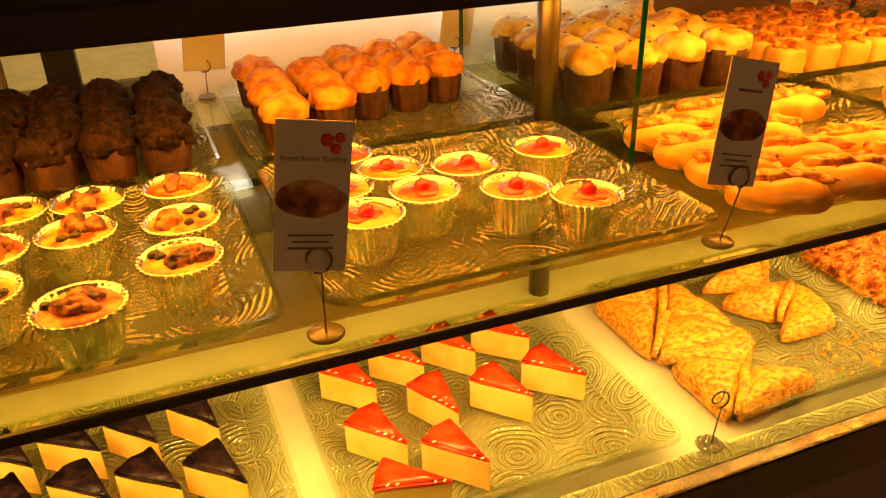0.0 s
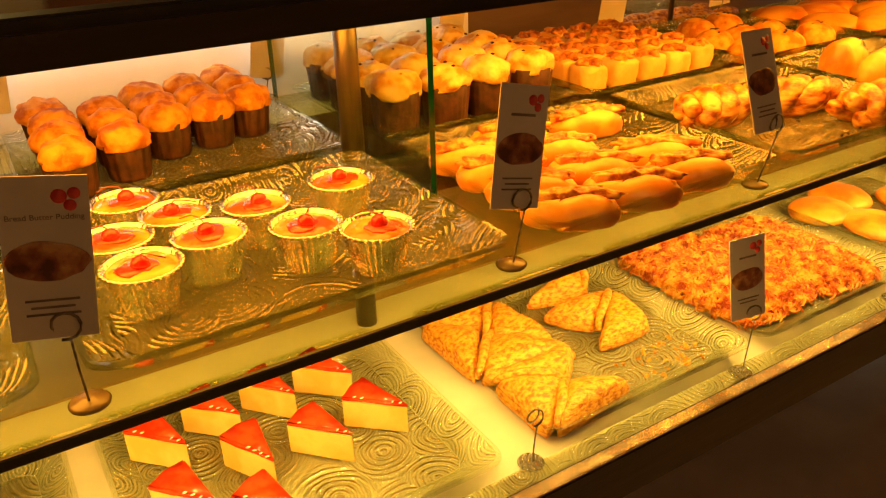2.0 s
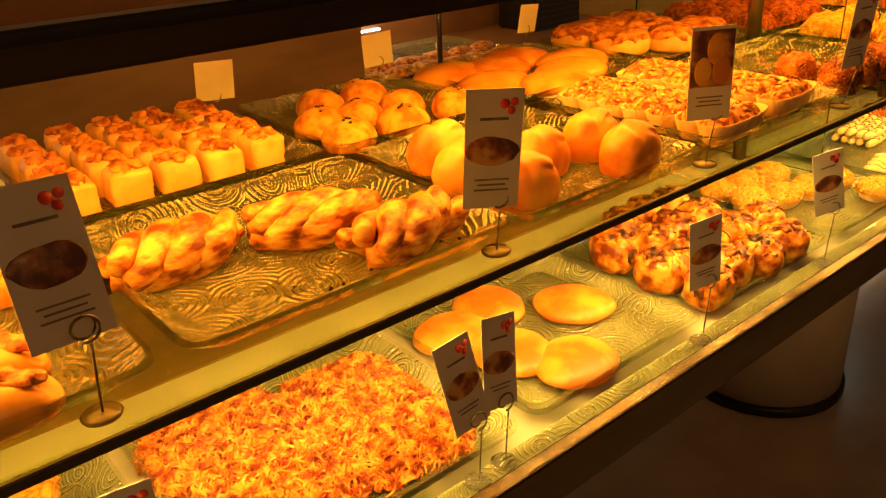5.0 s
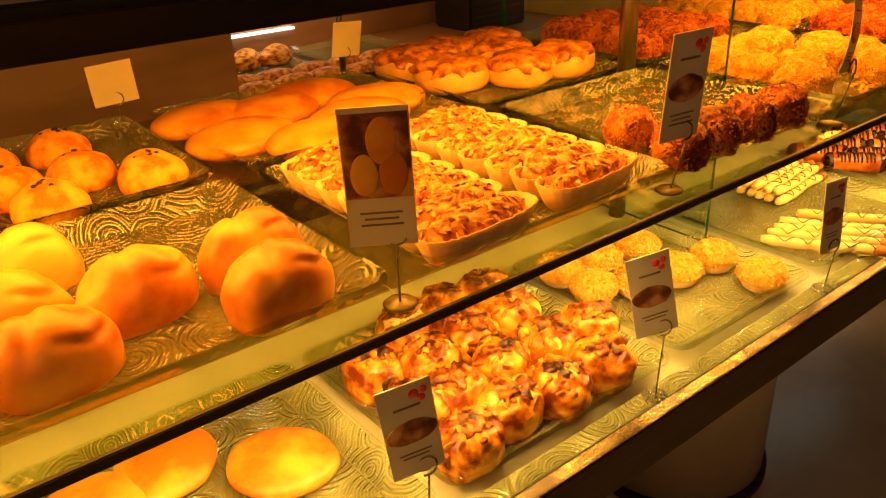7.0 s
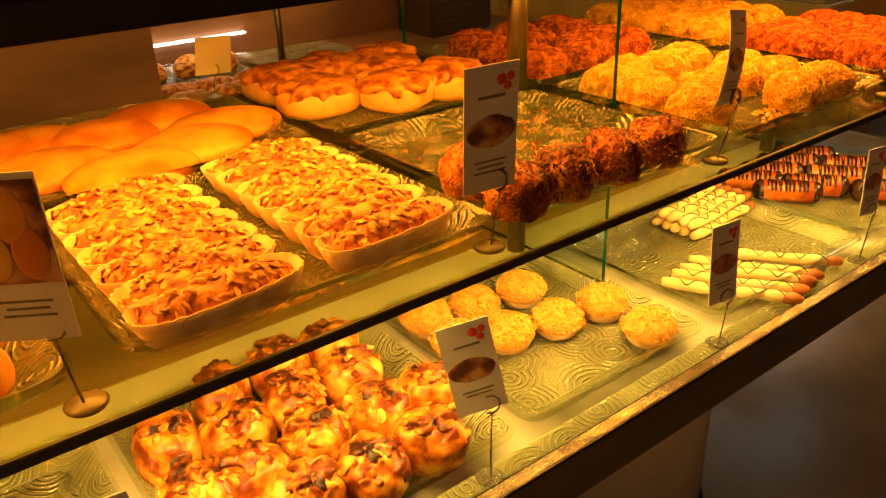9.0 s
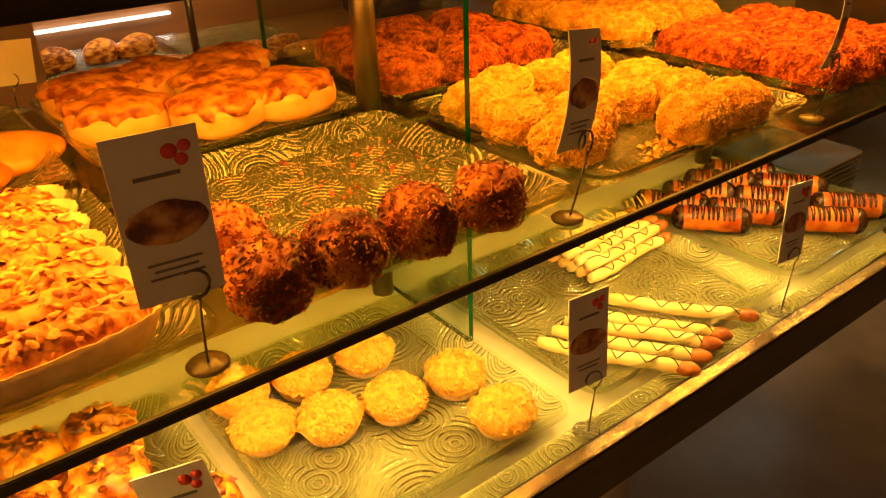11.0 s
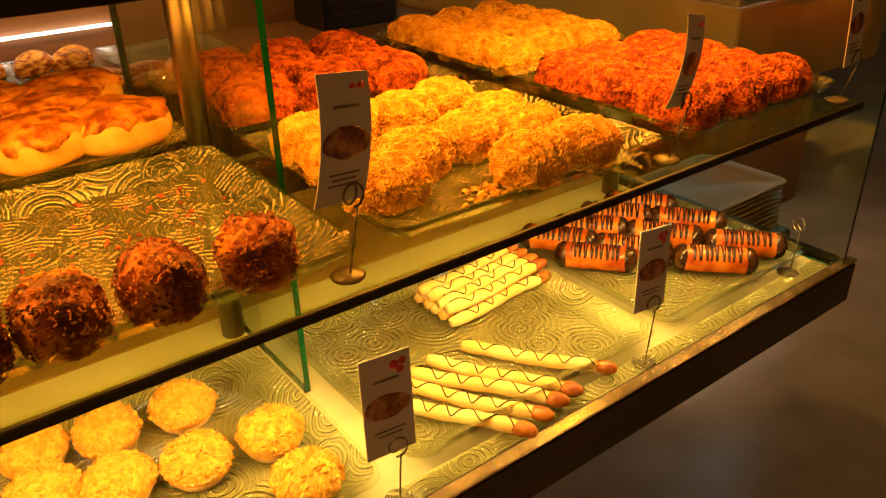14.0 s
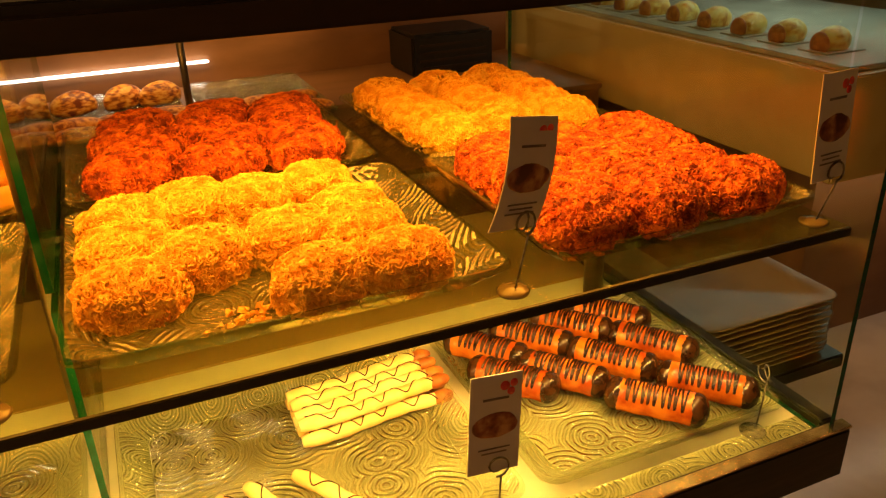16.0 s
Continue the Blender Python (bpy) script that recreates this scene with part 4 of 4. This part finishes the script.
def wing(seed, tri, centre, height):
    """A puffed triangle of layered dough with blunt corners."""
    bm = bmesh.new()
    off = Vector((seed * 5.1, seed * 2.3, 0))
    a, b, c = (Vector((x - centre[0], y - centre[1], 0)) for x, y in tri)
    mid = (a + b + c) / 3
    n, rows = 20, []
    for i in range(n + 1):
        row = []
        for k in range(i + 1):
            u, v = 1 - i / n, k / n
            w = 1 - u - v
            near = max(0.0, 27 * u * v * w)
            p = a * u + b * v + c * w
            p = mid + (p - mid) * (1.06 - 0.16 * max(u, v, w) ** 6)
            q = p * 40 + off
            dome = near ** 0.42
            leaf = abs(math.sin(26 * min(u, v, w) + 2.5 * noise.noise(q * 0.7))) * (1 - near) * 0.0028
            z = 0.010 + height * dome * (0.85 + 0.35 * noise.noise(q * 0.5)) + leaf + 0.003 * dome * noise.noise(q * 2.1)
            row.append(bm.verts.new((p.x + 0.0025 * noise.noise(q * 1.3), p.y + 0.0025 * noise.noise(q * 1.3 + Vector((9, 0, 0))), z)))
        rows.append(row)
    for hi, lo in zip(rows, rows[1:]):
        for k in range(len(hi)):
            bm.faces.new((hi[k], lo[k], lo[k + 1]))
            if k + 1 < len(hi):
                bm.faces.new((hi[k], lo[k + 1], hi[k + 1]))
    ring = [r[0] for r in rows] + rows[-1][1:] + [r[-1] for r in rows[-2:0:-1]]
    for z, grow in ((0.007, 1.025), (0.0045, 0.985), (0.002, 1.01), (0.0, 0.96)):
        nxt = [bm.verts.new((mid.x + (v.co.x - mid.x) * grow, mid.y + (v.co.y - mid.y) * grow, z)) for v in ring]
        for k in range(len(ring)):
            bm.faces.new((ring[k], ring[(k + 1) % len(ring)], nxt[(k + 1) % len(ring)], nxt[k]))
        ring = nxt
    bm.faces.new(ring)
    return bm


def puff(seed, wings, folds):
    """A flaky pastry of puffed triangular wings with raised folds at its seams."""
    cx = sum(p[0] for tri in wings for p in tri) / (3 * len(wings))
    cy = sum(p[1] for tri in wings for p in tri) / (3 * len(wings))
    t = thing("puff_pastry", pose(cx, cy, ZL), "flaky golden puff pastry folded like a bow", "pastry", "puff pastries")
    for k, tri in enumerate(wings):
        part("wing", wing(seed * 3 + k, tri, (cx, cy), 0.030), M["puff"], t)
    for k, (p, q) in enumerate(folds):
        pts = []
        for i in range(13):
            r = i / 12
            pts.append((p[0] + (q[0] - p[0]) * r - cx + 0.002 * math.sin(9 * r + seed), p[1] + (q[1] - p[1]) * r - cy, 0.014 + 0.016 * math.sin(math.pi * r) ** 0.6))
        part("fold", tube(pts, 0.0075, 10, taper=[0.5 + 0.55 * math.sin(math.pi * (i + 0.5) / 13) for i in range(13)]), M["puff"], t, "raised fold of dough")
    return t


def shred_slab(seed, w, d, h):
    rng = random.Random(seed)
    t = thing("shredded_topping_bread", pose(0, 0, 0), "square flat bread under orange shredded topping", "bread", "topped flat breads")
    bm = blob(w / 2, d / 2, h, 0.2, 0.05, 18, seed, 40, 14, 0.35)
    pts = sample(bm, 2200, rng, 0.0)
    b = part("bread_base", bm, M["shred_o"], t)
    tagged(part("shredded_topping", strands(pts, rng, 0.019, 0.0036, 0.010), M["shred_o"], b, "toasted orange cheese shreds", False), kind="stuff")
    tagged(part("crumb_topping", flakes(sample_box(pts, rng, 260), rng, 0.006, 0.002, 1.0), M["almond"], b, "", False), kind="stuff")
    return t


def sample_box(pts, rng, count):
    return [pts[rng.randrange(len(pts))] for _ in range(count)]


def flat_bun(seed, rx=0.07, ry=0.062, rz=0.020, mat="flat", name="flat_bun", label="flat round golden bun", group="flat buns"):
    t = thing(name, pose(0, 0, 0), label, "bun", group)
    part("crust", blob(rx, ry, rz, 0.4, 0.05, 16, seed, 36, 16), M[mat], t)
    return t


def cin_roll(seed):
    rng = random.Random(seed)
    t = thing("cinnamon_roll", pose(0, 0, 0), "square cinnamon roll browned and glazed on top", "pastry", "cinnamon rolls")
    bm = blob(0.044, 0.038, 0.036, 0.8, 0.10, 34, seed, 56, 32, 0.8, boxy=0.72)
    for v in bm.verts:
        wrap = math.sin(v.co.x * 150 + 5 * noise.noise(v.co * 30 + Vector((seed, 0, 0))))
        v.co.z += 0.0022 * wrap * min(1.0, v.co.z / 0.04)
    pts = sample(bm, 24, rng, 0.55)
    part("dough_base", bm, M["cin"], t)
    part("toasted_top", blob(0.027, 0.021, 0.010, 0.4, 0.75, 85, seed + 2, 40, 16), M["cintop"], t, "dark toasted top").matrix_basis = pose(rng.uniform(-0.006, 0.006), rng.uniform(-0.004, 0.006), 0.057, 0, 0, rng.uniform(-30, 30))
    tagged(part("torn_dough", flakes(pts, rng, 0.0085, 0.002, 0.5), M["cin"], t, "ragged torn leaves of dough", False), kind="stuff")
    for sgn in (-1, 1):
        part("spiral_end", blob(0.006, 0.013, 0.013, 0.9, 0.4, 90, seed + sgn, 16, 10), M["cintop"], t, "dark spiral of filling").matrix_basis = pose(sgn * 0.0405, 0.004, 0.022)
    return t


def tart(seed):
    rng = random.Random(seed)
    t = thing("crumble_bun", pose(0, 0, 0), "round bun with yellow crumble top in a paper cup", "bun", "crumble buns")
    part("paper_cup", lathe([(0.028, 0, 0.3), (0.03, 0.002, 1), (0.039, 0.022, 1.4), (0.0375, 0.0215, 1), (0.03, 0.008, 0.4)], 80, 26, 0.0009), M["paper"], t, "fluted pale paper cup")
    d = blob(0.039, 0.039, 0.026, 0.3, 0.08, 40, seed, 28, 16)
    pts = sample(d, 240, rng, 0.1)
    dome = part("dome", d, M["crumb"], t)
    dome.matrix_basis = pose(0, 0, 0.013)
    tagged(part("crumble", flakes(pts, rng, 0.0042, 0.002, 0.9), M["crumb"], dome, "coarse yellow crumbs", False), kind="stuff")
    return t


def bread_stick(seed):
    rng = random.Random(seed)
    t = thing("bread_stick", pose(0, 0, 0), "long pale bread stick with chocolate drizzle", "bread stick", "bread sticks")
    L = 0.2
    pts = [((s - 0.5) * L, 0.003 * math.sin(s * 7 + seed), 0.0095) for s in (i / 16 for i in range(17))]
    part("stick_body", tube(pts, 0.0095, 12, taper=[0.75] + [1 + 0.08 * math.sin(i * 2.1) for i in range(15)] + [0.8]), M["stick"], t)
    part("stick_end", blob(0.018, 0.0108, 0.0098, 0.9, 0.08, 50, seed, 16, 10), M["tip"], t, "browned end").matrix_basis = pose(L / 2, 0.003 * math.sin(7 + seed), 0.0012)
    z = []
    for i in range(64):
        s = i / 63
        y = 0.0085 * math.sin(s * 30 + 0.8 * math.sin(s * 9 + seed))
        z.append(((s - 0.5) * L * 0.9, y + 0.003 * math.sin(s * 7 + seed), 0.0095 + math.sqrt(max(0.0, 0.0098 ** 2 - y * y))))
    part("drizzle", tube(z, 0.0009, 5), M["sauce"], t, "zigzag chocolate drizzle")
    return t


def choc_log(seed):
    t = thing("chocolate_dipped_roll", pose(0, 0, 0), "orange pastry roll with chocolate ends and stripes", "pastry", "chocolate dipped rolls")
    L, R = 0.112, 0.022
    pts = [((s - 0.5) * L, 0, R) for s in (i / 16 for i in range(17))]
    part("roll_body", tube(pts, R, 18, taper=[0.8] + [1 + 0.03 * math.sin(i * 1.3 + seed) for i in range(15)] + [0.8]), M["churro"], t)
    for sgn in (-1, 1):
        part("dipped_end", blob(0.017, R * 1.06, R * 1.03, 0.97, 0.05, 40, seed + sgn, 18, 12), M["sauce"], t, "dark chocolate end").matrix_basis = pose(sgn * (L / 2 - 0.004), 0, 0.0003)
    z = []
    for i in range(200):
        s = i / 199
        a = 1.25 * math.sin(s * 58 + 0.9 * math.sin(s * 17 + seed * 2.0))
        z.append(((s - 0.5) * L * 0.72, (R + 0.0006) * math.sin(a), R + (R + 0.0006) * math.cos(a)))
    part("stripes", tube(z, 0.0016, 5), M["sauce"], t, "thin chocolate stripes")
    return t


def scone(seed):
    t = thing("raisin_bun", pose(0, 0, 0), "domed golden bun dotted with raisins", "bun", "raisin buns")
    part("crust", blob(0.046, 0.043, 0.036, 0.3, 0.10, 22, seed, 36, 20), M["muffin"], t)
    rng = random.Random(seed)
    for k in range(5):
        a, q = rng.uniform(0, 6.28), rng.uniform(0.0, 0.02)
        part("raisin", blob(0.004, 0.003, 0.0025, 0.4, 0.2, 150, k, 8, 6), M["raisin"], t).matrix_basis = pose(q * math.cos(a), q * math.sin(a), 0.0455 - q * q * 15)
    return t


def toast_cube(seed):
    t = thing("toast_cube", pose(0, 0, 0), "small cubic bread with browned top", "bread", "toast cubes")
    part("crumb_body", blob(0.028, 0.028, 0.027, 0.9, 0.12, 60, seed, 28, 18, 0.35, boxy=0.4), M["bunside"], t, "pale soft sides")
    for k in range(3):
        part("browned_top", blob(0.014, 0.011, 0.008, 0.5, 0.6, 90, seed + k, 18, 10, 0.6), M["pizzabread"], t, "browned ragged top").matrix_basis = pose(0.012 * math.cos(2.1 * k + seed), 0.012 * math.sin(2.1 * k + seed), 0.047, 0, 0, 50 * k)
    return t


def round_bread(seed):
    t = thing("cheese_bread", pose(0, 0, 0), "thick round bread with browned cheese top", "bread", "cheese breads")
    part("crumb_side", blob(0.067, 0.059, 0.026, 0.85, 0.06, 16, seed, 44, 20, 0.8, boxy=0.6), M["bunside"], t, "pale soft side")
    part("browned_top", blob(0.066, 0.058, 0.022, 0.3, 0.24, 38, seed + 1, 44, 18, 0.85, boxy=0.85), M["pizzabread"], t, "browned uneven cheese top").matrix_basis = pose(0, 0, 0.030)
    return t


# front row, upper shelf
rp = [pudding(s, False) for s in (1, 2, 3, 4)]
scatter(rp, [(-0.073, 0.868, ZU, None), (0.021, 0.870, ZU, None), (-0.084, 0.789, ZU, None), (0.016, 0.775, ZU, None), (0.007, 0.689, ZU, None), (-0.080, 0.635, ZU, None), (-0.151, 0.872, ZU, None), (-0.164, 0.777, ZU, None), (-0.165, 0.694, ZU, None), (-0.240, 0.830, ZU, None), (-0.250, 0.740, ZU, None), (-0.250, 0.650, ZU, None)])
cp = [pudding(s, True) for s in (11, 12, 13, 14)]
scatter(cp, [(0.255, 0.817, ZU, None), (0.338, 0.791, ZU, None), (0.448, 0.801, ZU, None), (0.269, 0.740, ZU, None), (0.362, 0.706, ZU, None), (0.421, 0.656, ZU, None), (0.194, 0.707, ZU, None), (0.185, 0.786, ZU, None), (0.215, 0.886, ZU, None)])
hd = [hot_dog(s) for s in (1, 2, 3)]
scatter(hd, [(0.760, 0.880, ZU, -21, 0.93), (0.896, 0.872, ZU, -16, 0.93), (0.774, 0.790, ZU, -26, 0.93), (0.766, 0.708, ZU, -31, 0.93), (0.875, 0.708, ZU, -33, 0.93), (0.867, 0.634, ZU, -28, 0.93), (0.762, 0.632, ZU, -31, 0.95), (0.662, 0.776, ZU, -28, 0.9), (0.662, 0.703, ZU, -31, 0.9), (0.664, 0.632, ZU, -32, 0.9), (0.664, 0.849, ZU, -26, 0.9)])
br = [braid(s) for s in (1, 2, 3)]
scatter(br, [(1.100, 0.800, ZU, 15), (1.260, 0.765, ZU, -18), (1.325, 0.665, ZU, 10)])
tl = [tall_loaf(s) for s in (1, 2, 3)]
scatter(tl, [(1.530, 0.855, ZU, 10), (1.495, 0.755, ZU, 8), (1.605, 0.725, ZU, 12), (1.720, 0.730, ZU, 15), (1.705, 0.645, ZU, 12), (1.510, 0.660, ZU, 5)])
al = [almond_loaf(s) for s in (1, 2, 3, 4)]
scatter(al, [(1.93, 0.625 + 0.048 * k, ZU, RNG.uniform(4, 14)) for k in range(7)] + [(2.12, 0.64 + 0.048 * k, ZU, RNG.uniform(4, 14)) for k in range(7)])
fb = [floss_ball(s, "shred_d", 0.037, 0.036, 0.037, 500, "floss_ball", "dark brown round bun coated in floss", "dark floss balls", 0.0045, 0.0014) for s in (1, 2, 3)]
scatter(fb, [(2.290, 0.712, ZU, None), (2.290, 0.630, ZU, None), (2.366, 0.632, ZU, None), (2.450, 0.633, ZU, None), (2.540, 0.632, ZU, None)])
gf = [floss_ball(s, "shred_g", 0.051, 0.043, 0.031, 1900, "golden_floss_roll", "soft roll heaped with golden meat floss", "golden floss rolls") for s in (1, 2, 3)]
scatter(gf, [(2.727, 0.700, ZU, 5), (2.800, 0.750, ZU, 12), (2.900, 0.650, ZU, 19), (2.733, 0.885, ZU, 26), (2.807, 0.910, ZU, 33), (2.882, 0.892, ZU, 10), (2.960, 0.905, ZU, 17), (2.895, 0.762, ZU, 24), (2.975, 0.800, ZU, 31), (2.985, 0.650, ZU, 8), (2.730, 0.800, ZU, 15), (2.970, 0.730, ZU, 22)])
rf = [floss_ball(s, "shred_r", 0.064, 0.046, 0.031, 1900, "red_floss_roll", "soft roll heaped with red meat floss", "red floss rolls") for s in (1, 2, 3)]
reds = grid(3.16, 3.47, 0.62, 0.945, 3, 5, ZU, 0.014, 25) + grid(2.70, 3.04, 1.02, 1.33, 3, 4, ZU, 0.018, 30, 0.12)
scatter(rf, reds)

# rear row, upper shelf
cm = [muffin(s, "choc") for s in (1, 2, 3)]
scatter(cm, grid(-0.29, 0.06, 1.0, 1.30, 5, 4, ZU, 0.005))
gm = [muffin(s, "gold") for s in (4, 5, 6)]
scatter(gm, [(0.185, 1.300, ZU, None), (0.190, 1.225, ZU, None), (0.185, 1.150, ZU, None), (0.185, 1.070, ZU, None), (0.262, 1.250, ZU, None), (0.262, 1.175, ZU, None), (0.262, 1.100, ZU, None), (0.335, 1.310, ZU, None), (0.335, 1.235, ZU, None), (0.335, 1.160, ZU, None), (0.405, 1.320, ZU, None), (0.405, 1.245, ZU, None), (0.405, 1.170, ZU, None), (0.475, 1.340, ZU, None), (0.475, 1.265, ZU, None), (0.470, 1.190, ZU, None)])
im = [muffin(s, "iced") for s in (7, 8, 9)]
scatter(im, grid(0.62, 0.97, 1.01, 1.35, 4, 4, ZU, 0.004))
tc = [toast_cube(s) for s in (1, 2, 3)]
scatter(tc, grid(1.03, 1.38, 1.02, 1.35, 5, 5, ZU, 0.005, 0))
sc = [scone(s) for s in (1, 2, 3)]
scatter(sc, [(1.500, 1.140, ZU, None), (1.570, 1.250, ZU, None), (1.575, 1.130, ZU, None), (1.670, 1.260, ZU, None), (1.665, 1.130, ZU, None), (1.735, 1.060, ZU, None), (1.490, 1.040, ZU, None), (1.600, 1.040, ZU, None)])
fl = [flat_bun(s, 0.092, 0.068, 0.025, "flat", "oval_bun", "broad oval golden bun", "oval buns") for s in (1, 2, 3)]
scatter(fl, [(1.900, 1.268, ZU, 10), (1.900, 1.134, ZU, 15), (2.000, 1.235, ZU, 5), (2.100, 1.277, ZU, 0), (2.090, 1.100, ZU, 8), (2.165, 1.160, ZU, -5), (1.990, 1.050, ZU, 10)])
rb = [round_bread(s) for s in (1, 2)]
scatter(rb, [(2.330, 1.160, ZU, 0), (2.450, 1.100, ZU, 23), (2.555, 1.100, ZU, 16), (2.330, 1.290, ZU, 9), (2.430, 1.300, ZU, 2), (2.550, 1.300, ZU, 25), (2.500, 1.210, ZU, 18)])
gb = grid(3.15, 3.47, 1.0, 1.35, 3, 5, ZU, 0.008, 10)
scatter([copy_thing(gf[0], pose(3.2, 1.05, ZU))], gb)

# lower deck
bc = [cake_slice(s, False) for s in (1, 2, 3)]
scatter(bc, [(-0.003, 0.833, ZL, 114), (-0.076, 0.832, ZL, 118), (-0.145, 0.839, ZL, 128), (0.010, 0.722, ZL, 120), (-0.061, 0.740, ZL, 125), (-0.133, 0.753, ZL, 124), (-0.218, 0.844, ZL, 128), (-0.205, 0.760, ZL, 130), (-0.020, 0.635, ZL, 118), (-0.100, 0.650, ZL, 122), (-0.180, 0.660, ZL, 126), (-0.255, 0.670, ZL, 124)])
rc = [cake_slice(s, True) for s in (4, 5, 6)]
scatter(rc, [(0.195, 0.830, ZL, 117), (0.269, 0.849, ZL, 117), (0.347, 0.850, ZL, 113), (0.427, 0.850, ZL, 121), (0.283, 0.743, ZL, 101), (0.372, 0.731, ZL, 116), (0.454, 0.742, ZL, 121), (0.197, 0.712, ZL, 115), (0.272, 0.645, ZL, 116), (0.206, 0.620, ZL, 149)])
BOWS = [
    ((((0.609, 0.916), (0.745, 0.915), (0.681, 0.838)), ((0.603, 0.905), (0.681, 0.842), (0.603, 0.742)), ((0.748, 0.908), (0.762, 0.755), (0.676, 0.815)), ((0.690, 0.836), (0.772, 0.712), (0.604, 0.733)), ((0.770, 0.728), (0.712, 0.672), (0.622, 0.735))),
     (((0.745, 0.912), (0.668, 0.815)), ((0.690, 0.828), (0.606, 0.742)))),
    ((((0.615, 0.722), (0.710, 0.668), (0.612, 0.592)), ((0.704, 0.667), (0.780, 0.612), (0.622, 0.590))), (((0.618, 0.722), (0.706, 0.668)), ((0.705, 0.668), (0.630, 0.596)))),
    ((((0.786, 0.872), (0.935, 0.908), (0.897, 0.836)),), (((0.933, 0.905), (0.893, 0.840)),)),
    ((((0.785, 0.828), (0.935, 0.824), (0.832, 0.752)), ((0.935, 0.822), (0.912, 0.705), (0.800, 0.708))), (((0.930, 0.822), (0.830, 0.742)),)),
]
for n_bow, (wings, folds) in enumerate(BOWS):
    puff(n_bow + 1, wings, folds)
ss = [shred_slab(1, 0.2, 0.3, 0.022), shred_slab(2, 0.17, 0.28, 0.022)]
scatter(ss, [(1.125, 0.77, ZL, 2), (1.30, 0.75, ZL, -3)])
fbn = [flat_bun(s) for s in (4, 5, 6)]
scatter(fbn, [(1.621, 0.860, ZL, None), (1.729, 0.766, ZL, None), (1.520, 0.835, ZL, None), (1.550, 0.730, ZL, None), (1.600, 0.645, ZL, None)])
cr = [cin_roll(s) for s in (1, 2, 3, 4)]
scatter(cr, [(1.900, 0.817, ZL, None), (1.975, 0.785, ZL, None), (2.060, 0.800, ZL, None), (2.145, 0.800, ZL, None), (1.955, 0.700, ZL, None), (2.045, 0.715, ZL, None), (2.130, 0.710, ZL, None), (2.205, 0.700, ZL, None), (1.985, 0.635, ZL, None), (2.065, 0.625, ZL, None), (2.150, 0.625, ZL, None), (1.905, 0.620, ZL, None), (1.990, 0.870, ZL, None), (2.080, 0.885, ZL, None), (2.160, 0.880, ZL, None), (1.895, 0.710, ZL, None)])
tt = [tart(s) for s in (1, 2, 3)]
scatter(tt, [(2.325, 0.870, ZL, None), (2.320, 0.790, ZL, None), (2.405, 0.850, ZL, None), (2.390, 0.755, ZL, None), (2.495, 0.840, ZL, None), (2.472, 0.735, ZL, None), (2.560, 0.725, ZL, None), (2.558, 0.630, ZL, None)])
bs = [bread_stick(s) for s in (1, 2, 3)]
scatter(bs, [(2.918, 0.655, ZL, -54), (2.855, 0.655, ZL, -58), (2.825, 0.650, ZL, -56), (2.79, 0.642, ZL, -58), (2.755, 0.635, ZL, -58)]
        + [(2.985, 0.80 + 0.023 * k, ZL, 4 + k) for k in range(5)] + [(2.985, 0.808 + 0.023 * k, ZL + 0.0185, 5) for k in range(4)])
cl = [choc_log(s) for s in (1, 2, 3)]
scatter(cl, [(3.185, 0.871, ZL, -53), (3.260, 0.867, ZL, -47), (3.335, 0.874, ZL, -48), (3.406, 0.878, ZL, -49), (3.185, 0.785, ZL, -50), (3.254, 0.766, ZL, -51), (3.335, 0.765, ZL, -52), (3.415, 0.776, ZL, -53), (3.329, 0.655, ZL, -47), (3.415, 0.657, ZL, -48)])

# breads on the back counter
tray(2.54, 2.98, 2.53, 3.2, 0.771)
tray(3.02, 3.46, 2.53, 3.2, 0.771)
tb = [flat_bun(s, 0.085, 0.055, 0.055, "braid", "bread_loaf", "oval brown bread loaf", "breads on the back counter") for s in (11, 12)]
scatter(tb, grid(2.56, 3.0, 2.98, 3.12, 3, 1, 0.778, 0.015, 35))
tr = [flat_bun(s, 0.09, 0.05, 0.03, "pizzabread", "red_topped_bun", "orange topped long bun", "buns on the back counter") for s in (13, 14)]
scatter(tr, grid(2.56, 3.45, 2.58, 2.85, 6, 2, 0.778, 0.012, 10))


# ---- loose crumbs on the trays ----
def crumbs(name, x0, x1, y0, y1, z, mat, count, size, seed, label):
    rng = random.Random(seed)
    pts = [(Vector((rng.uniform(x0, x1), rng.uniform(y0, y1), z + 0.001)), Vector((0, 0, 1))) for _ in range(count)]
    tagged(finish(name, flakes(pts, rng, size, 0.002, 0.8), M[mat], None, "", False), label, "crumbs", kind="stuff")


crumbs("floss_crumbs", 2.30, 2.59, 0.68, 0.92, ZU, "shred_r", 60, 0.0035, 1, "orange floss bits scattered on the glass tray")
crumbs("golden_crumbs", 2.78, 2.86, 0.625, 0.66, ZU, "shred_g", 45, 0.005, 2, "golden floss bits scattered on the glass tray")
crumbs("pastry_crumbs", 0.80, 0.94, 0.61, 0.68, ZL, "puff", 40, 0.005, 3, "flaky crumbs scattered on the glass tray")
crumbs("bread_crumbs", 1.15, 1.40, 0.62, 0.72, ZU, "sauce", 14, 0.003, 4, "small dark crumbs scattered on the glass tray")
